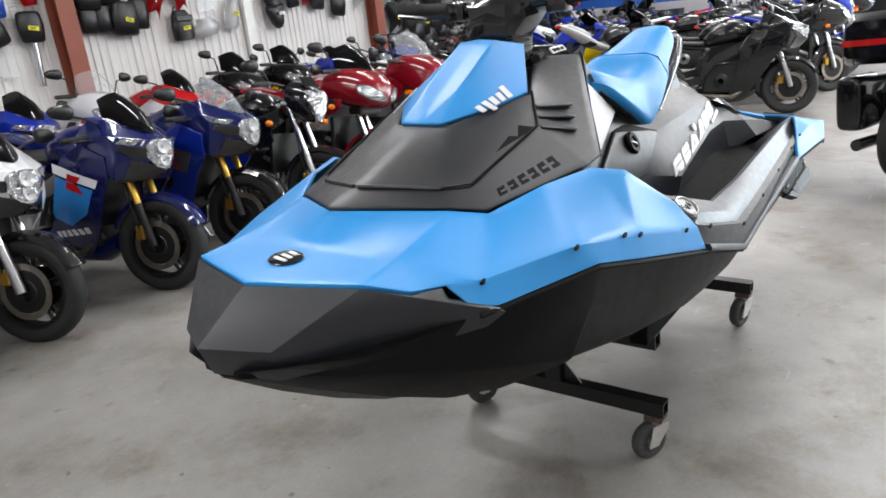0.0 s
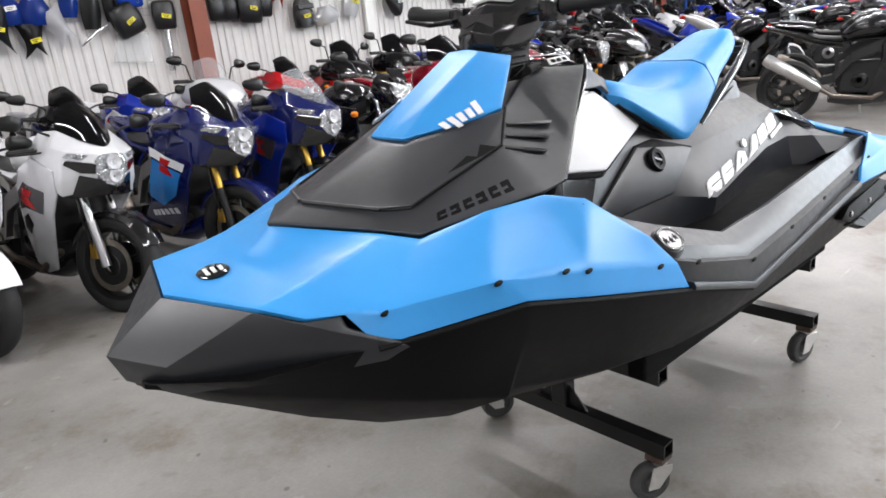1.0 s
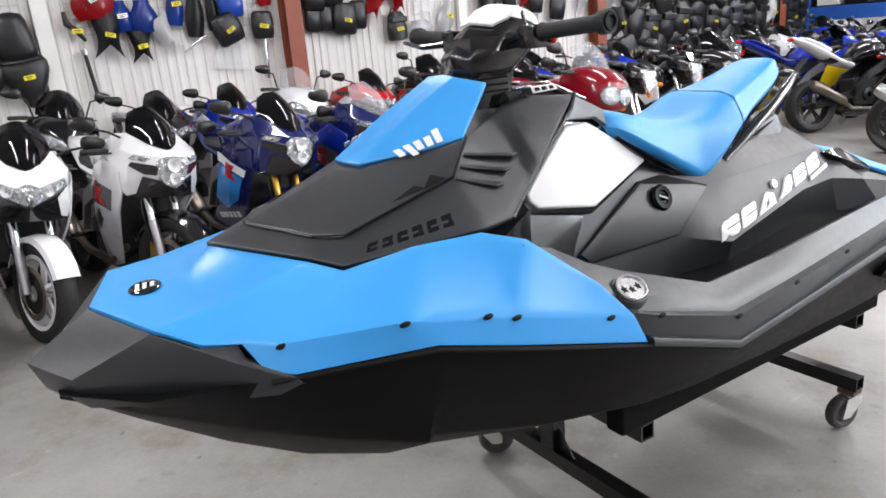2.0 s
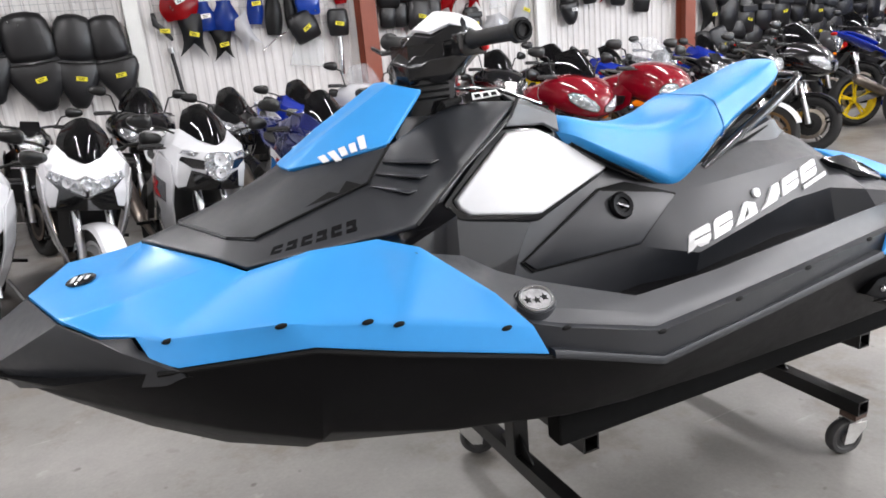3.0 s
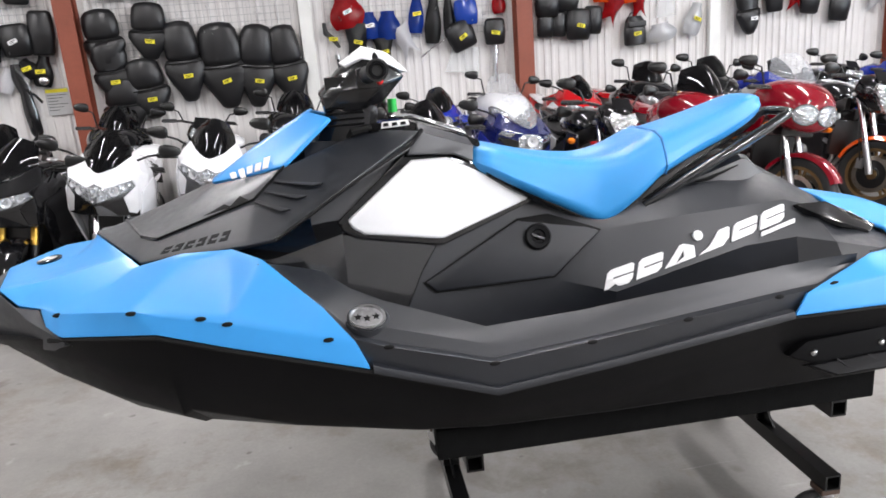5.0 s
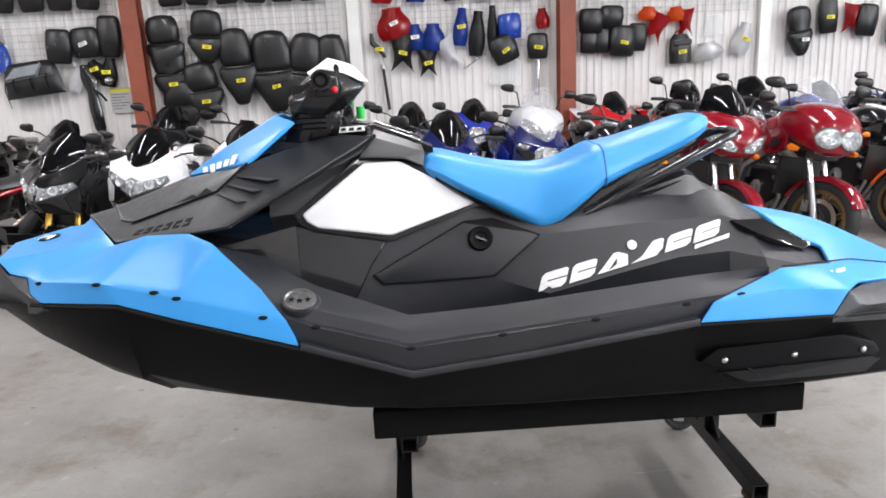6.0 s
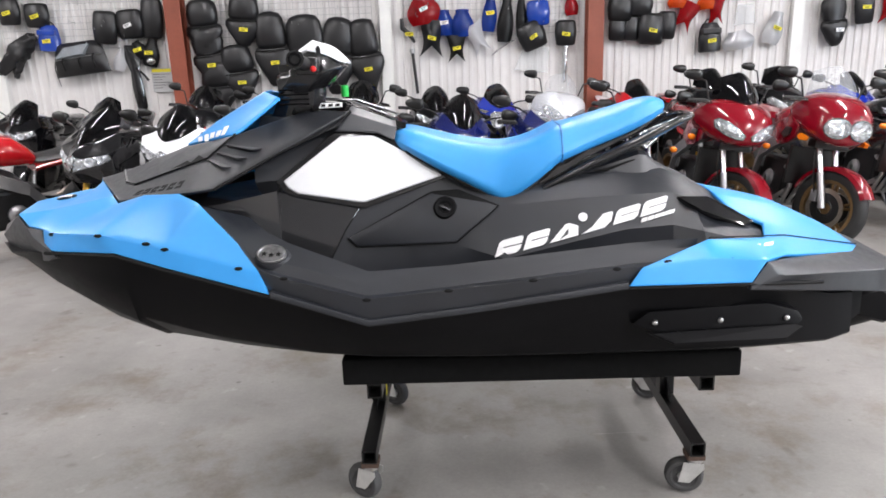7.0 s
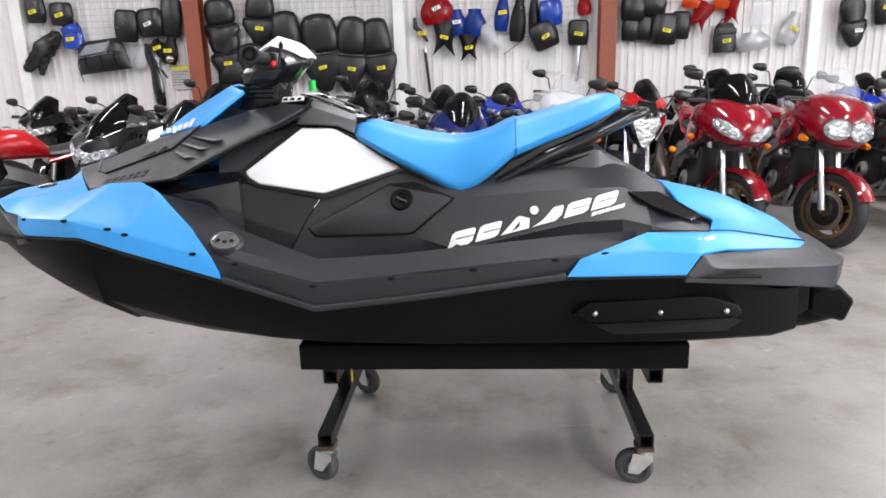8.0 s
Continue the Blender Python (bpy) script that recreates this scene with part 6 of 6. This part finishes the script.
        bm = moved(box(-.052, .052, -.002, .002, -.022, .022), pose(tx, front - .004, tz, 0, r, 0))
        part("price_tag", bm, TAGS[tag], t, "yellow price tag" if tag == "yellow" else "white label")
        for q in range(2):
            part("tag_writing", moved(box(-.038 + .006 * q, .030 - .012 * q, -.0012, .0012, -.0035, .0035), pose(tx, front - .0068, tz + .008 - .016 * q, 0, r, 0)), M_SEAM, t)
    return t


GOODS = """
pad -5.13 2.24 0.29 0.31 0 black yellow
pad -4.80 2.19 0.31 0.29 0 black yellow
bag -4.69 1.91 0.28 0.32 0 blue yellow
pad -3.98 2.02 0.31 0.40 0 black none
pad -3.65 2.05 0.35 0.35 0 black white
pad -3.38 2.11 0.29 0.48 0 black none
seat -2.74 1.99 0.46 0.67 0 black none
seat -2.71 1.64 0.44 0.68 0 black yellow
seat -2.24 2.05 0.46 0.63 5 black yellow
seat -2.63 1.25 0.53 0.63 0 black none
seat -2.37 1.42 0.48 0.69 0 black yellow
seat -1.92 1.69 0.46 0.91 0 black yellow
seat -1.48 1.61 0.57 0.98 0 black yellow
seat -1.11 1.58 0.46 0.95 0 black yellow
seat -0.74 1.57 0.45 0.91 -5 black yellow
fender 0.01 2.11 0.43 0.37 0 red white
lever -0.20 1.85 0.25 0.27 20 black yellow
pole -0.13 1.36 0.06 0.56 0 black none
cowl 0.10 1.75 0.36 0.45 5 dark yellow
fender 0.26 1.94 0.26 0.31 0 blue white
fender 0.49 1.93 0.30 0.33 0 blue none
cowl 0.41 1.62 0.27 0.33 0 black yellow
cowl 0.68 1.72 0.29 0.39 -25 white none
bar 1.00 1.63 0.36 0.03 -38 steel none
fender 0.84 2.04 0.19 0.45 0 blue yellow
fender 1.04 1.95 0.21 0.54 0 black none
fender 1.24 2.01 0.14 0.54 0 black none
pad 1.45 2.02 0.30 0.31 0 blue none
pad 1.36 1.75 0.36 0.34 -25 black yellow
sheet 1.39 1.46 0.43 0.35 5 clear none
pad 1.80 1.77 0.27 0.31 0 black yellow
pole 1.79 1.41 0.10 0.49 0 steel none
fender 1.87 2.10 0.18 0.24 -10 red none
pad 2.48 2.04 0.32 0.30 0 black none
pad 2.74 2.08 0.31 0.27 0 black none
pad 2.45 1.80 0.23 0.30 0 black none
pad 2.63 1.80 0.21 0.30 0 black none
pad 2.87 1.78 0.35 0.38 0 black yellow
pad 3.08 1.82 0.25 0.34 0 black none
cowl 3.31 1.91 0.32 0.37 25 red none
fender 3.22 2.10 0.28 0.16 0 orange none
fender 3.58 2.08 0.28 0.17 0 orange none
cowl 3.70 1.96 0.25 0.34 0 red none
bag 3.63 1.65 0.30 0.36 0 black yellow
fender 4.00 1.61 0.42 0.23 -10 silver none
sheet 4.08 1.92 0.28 0.27 0 clear none
fender 4.46 1.74 0.25 0.40 20 silver yellow
seat 5.19 1.80 0.36 0.62 -8 black white
pad 5.58 1.98 0.26 0.45 0 black yellow
cowl 5.90 1.92 .24 .36 0 red none
pad 6.1 1.9 .3 .4 0 black none
pad 6.55 1.78 .3 .4 10 black none
cowl 7.1 1.85 .3 .4 0 silver none
pad -5.20 2.62 .3 .4 0 black none
pad -4.87 2.62 .3 .4 0 black yellow
pad -4.54 2.62 .3 .4 0 black none
pad -4.21 2.62 .3 .4 0 black yellow
pad -3.88 2.62 .3 .4 0 black none
pad -3.55 2.62 .3 .4 0 black yellow
pad -2.62 2.62 .3 .4 0 black none
pad -2.29 2.62 .3 .4 0 black yellow
pad -1.96 2.62 .3 .4 0 black none
pad -1.63 2.62 .3 .4 0 black yellow
pad -1.30 2.62 .3 .4 0 black none
pad -0.97 2.62 .3 .4 0 black yellow
fender -0.1 2.55 .28 .4 0 red none
fender 0.3 2.55 .28 .4 0 blue none
fender 0.75 2.55 .28 .4 0 black none
fender 1.15 2.55 .28 .4 0 blue none
fender 1.6 2.55 .28 .4 0 black none
fender 2.5 2.55 .28 .4 0 black none
fender 2.9 2.55 .28 .4 0 black none
fender 3.3 2.55 .28 .4 0 orange none
fender 3.8 2.55 .28 .4 0 red none
fender 4.3 2.55 .28 .4 0 silver none
"""


def draped(path, seed):
    """A bundle of cloth: a limp roll along the path, creased into lengthwise and crosswise folds."""
    rows = []
    n = 26
    for k in range(n):
        u = k / (n - 1) * (len(path) - 1)
        i = min(int(u), len(path) - 2)
        (x0, z0, r0), (x1, z1, r1) = path[i], path[i + 1]
        f = u - i
        x, z, r = x0 + (x1 - x0) * f, z0 + (z1 - z0) * f, r0 + (r1 - r0) * f
        dx, dz = x1 - x0, z1 - z0
        ln = math.hypot(dx, dz)
        row = []
        for j in range(20):
            a = 2 * math.pi * j / 20
            q = r * (1 + .22 * math.sin(4 * a + u * 1.7 + seed) + .5 * (noise.noise(Vector((math.cos(a) * 1.6, math.sin(a) * 1.6 + seed, u * 2.6)))))
            row.append((x - dz / ln * q * math.cos(a), -.07 - .6 * q * math.sin(a), z + dx / ln * q * math.cos(a)))
        rows.append(row)
    return loft(rows)


def build_left_goods():
    """Soft luggage, bodywork pieces and a card that hang beside the first column."""
    y = WALL_Y - .05
    t = thing("riding_jacket", pose(-5.10, y, 1.71), "crumpled black textile jacket hung on the wall", "jacket", "goods hung on the wall")
    part("body", draped([(-.29, -.20, .03), (-.22, -.15, .07), (-.08, -.02, .10), (.06, .10, .105), (.18, .20, .075), (.25, .24, .03)], 1.3), M_VINYL, t, "", 70)
    part("sleeve", draped([(.08, .06, .05), (.00, -.08, .055), (-.06, -.20, .045), (-.08, -.27, .02)], 4.1), M_VINYL, t, "", 70)
    M_POCKET = mat("grey clear vinyl", (0.22, 0.24, 0.26), 0.25, var=0.2, coat=0.4)
    t = thing("luggage_bag", pose(-4.33, y, 1.66, 0, -6), "black soft luggage bag with a grey clear-topped pocket", "bag", "goods hung on the wall")
    bag = part("body", blob([(.0, .36, .12), (.06, .345, .18), (.40, .33, .20), (.72, .31, .17), (.95, .27, .12), (1.0, .20, .06)], .40, .17), M_VINYL, t, "", 60)
    part("map_pocket", slab([(-.26, -.215, .03), (.10, -.222, .045), (.17, -.165, .165), (-.15, -.160, .15)], (0, -.85, .45), .07, .006, 2), M_POCKET, bag, "grey map pocket")
    for x in (-.18, .02, .20):
        part("strap", tube([(x, -.185, -.13), (x, -.215, -.02), (x + .01, -.17, .04)], .009, 6), M_SEAM, bag)
    part("zip", tube([(-.30, -.165, .005), (0, -.20, .012), (.29, -.165, .02)], .005, 6), M_STEEL, bag, "dull zip")
    part("loose_strap", tube([(-.33, -.05, .05), (-.38, -.03, -.08), (-.36, -.03, -.30)], [.008, .007, .004], 6), M_SEAM, bag)
    for x, z, w, h, r, c, words in ((-3.86, 1.63, .17, .28, 16, "white", "white"), (-3.60, 1.74, .20, .22, -35, "black", "black"), (-3.46, 1.70, .22, .34, 12, "black", "black")):
        hung("fender", x, z, w, h, r, c, "none" if c == "white" else "yellow", 0)
    t = thing("fork_guard", pose(-3.68, y, 1.42), "long black plastic fork guard hung on the wall", "guard", "goods hung on the wall")
    part("blade", loft([[(x - w, -.03, z), (x - w * .5, -.07, z), (x + w * .5, -.07, z), (x + w, -.03, z), (x, -.02, z)] for x, w, z in ((.02, .03, -.46), (.02, .07, -.38), (0, .075, -.15), (-.01, .06, .05), (-.03, .10, .22), (-.06, .05, .38))]), M_GLOSSBLK, t, "", 50)
    part("strut", tube([(.02, -.08, .10), (.11, -.09, .02), (.16, -.07, -.06)], .016, 8), M_GLOSSBLK, t, "", 50)
    t = thing("spare_mirror", pose(-3.45, y, 1.60), "round chrome mirror hung on the wall", "mirror", "goods hung on the wall")
    part("shell", ball(0, -.10, 0, .055, .035, .05, 16, 10), M_CHROME, t, "", 60)
    part("stem", tube([(0, -.08, 0), (.04, -.05, .08), (.05, .04, .14)], .007, 6), M_FRAME, t)
    t = thing("display_card", pose(-3.38, y, 1.36), "pale printed card with a yellow strip on the wall", "card", "goods hung on the wall")
    card = part("sheet", box(-.13, .13, .015, .022, -.15, .15), M_WALLGREY, t)
    part("yellow_strip", box(-.12, .12, .010, .0135, .10, .14), TAGS["yellow"], card)
    for k in range(6):
        part("print_bar", box(-.11, .10 - .05 * (k % 3), .010, .0135, .07 - .034 * k, .076 - .034 * k), M_SEAM, card)


def build_goods():
    build_left_goods()
    for i, line in enumerate(GOODS.split("\n")):
        f = line.split()
        if len(f) == 8:
            hung(f[0], float(f[1]), float(f[2]), float(f[3]), float(f[4]), float(f[5]), f[6], f[7], i)
    # riding gear packed along the far stretch of the wall
    for row, z in enumerate((1.0, 1.42, 1.86, 2.3)):
        x = 7.75 + .17 * (row % 2)
        while x < 14.6:
            kind = random.choice(("bag", "bag", "pad", "seat", "seat", "cowl"))
            col = random.choice(("black", "black", "black", "black", "dark", "black", "red" if kind == "cowl" else "black", "silver" if kind == "cowl" else "black"))
            hung(kind, x, z + random.uniform(-.06, .06), random.uniform(.36, .48), random.uniform(.42, .60), random.uniform(-12, 12), col, random.choice(("none", "none", "yellow")), 0)
            x += random.uniform(.34, .46)
    # wire grid panels that the goods hang from
    for x0, x1 in ((-5.3, -3.32), (-2.85, -.65), (-.25, 1.98), (2.35, 4.55)):
        z0, z1 = (1.78, 3.1) if x0 < 2 else (2.1, 3.1)
        g = thing("wire_grid", pose((x0 + x1) / 2, WALL_Y - .035, z0), "zinc wire display grid fixed to the wall", "display grid", "wire grids")
        bm = bmesh.new()
        n = int((x1 - x0) / .075)
        for k in range(n + 1):
            x = (x1 - x0) * (k / n - .5)
            tube([(x, 0, 0), (x, 0, z1 - z0)], .0028, 4, bm)
        n = int((z1 - z0) / .075)
        for k in range(n + 1):
            z = (z1 - z0) * k / n
            tube([((x0 - x1) / 2, -.004, z), ((x1 - x0) / 2, -.004, z)], .0028, 4, bm)
        tagged(part("wire_mesh", bm, M_WIRE, g), kind="stuff")
        for k in range(9):
            hx, hz = random.uniform(-.45, .45) * (x1 - x0), random.uniform(.05, .5)
            part("hook", tube([(hx, -.01, hz), (hx, -.16, hz), (hx, -.17, hz + .02)], .004, 5), M_STEEL, g)
    # white posts
    for x in (-10.6, -5.42, -.48, 4.76, 9.95):
        tagged(part("trim", box(x - .075, x + .075, WALL_Y - .09, WALL_Y - .019, 0, CEIL_Z, .006), M_WALLTRIM), "white painted wall post", "post", "wall posts", "structure")


build_goods()
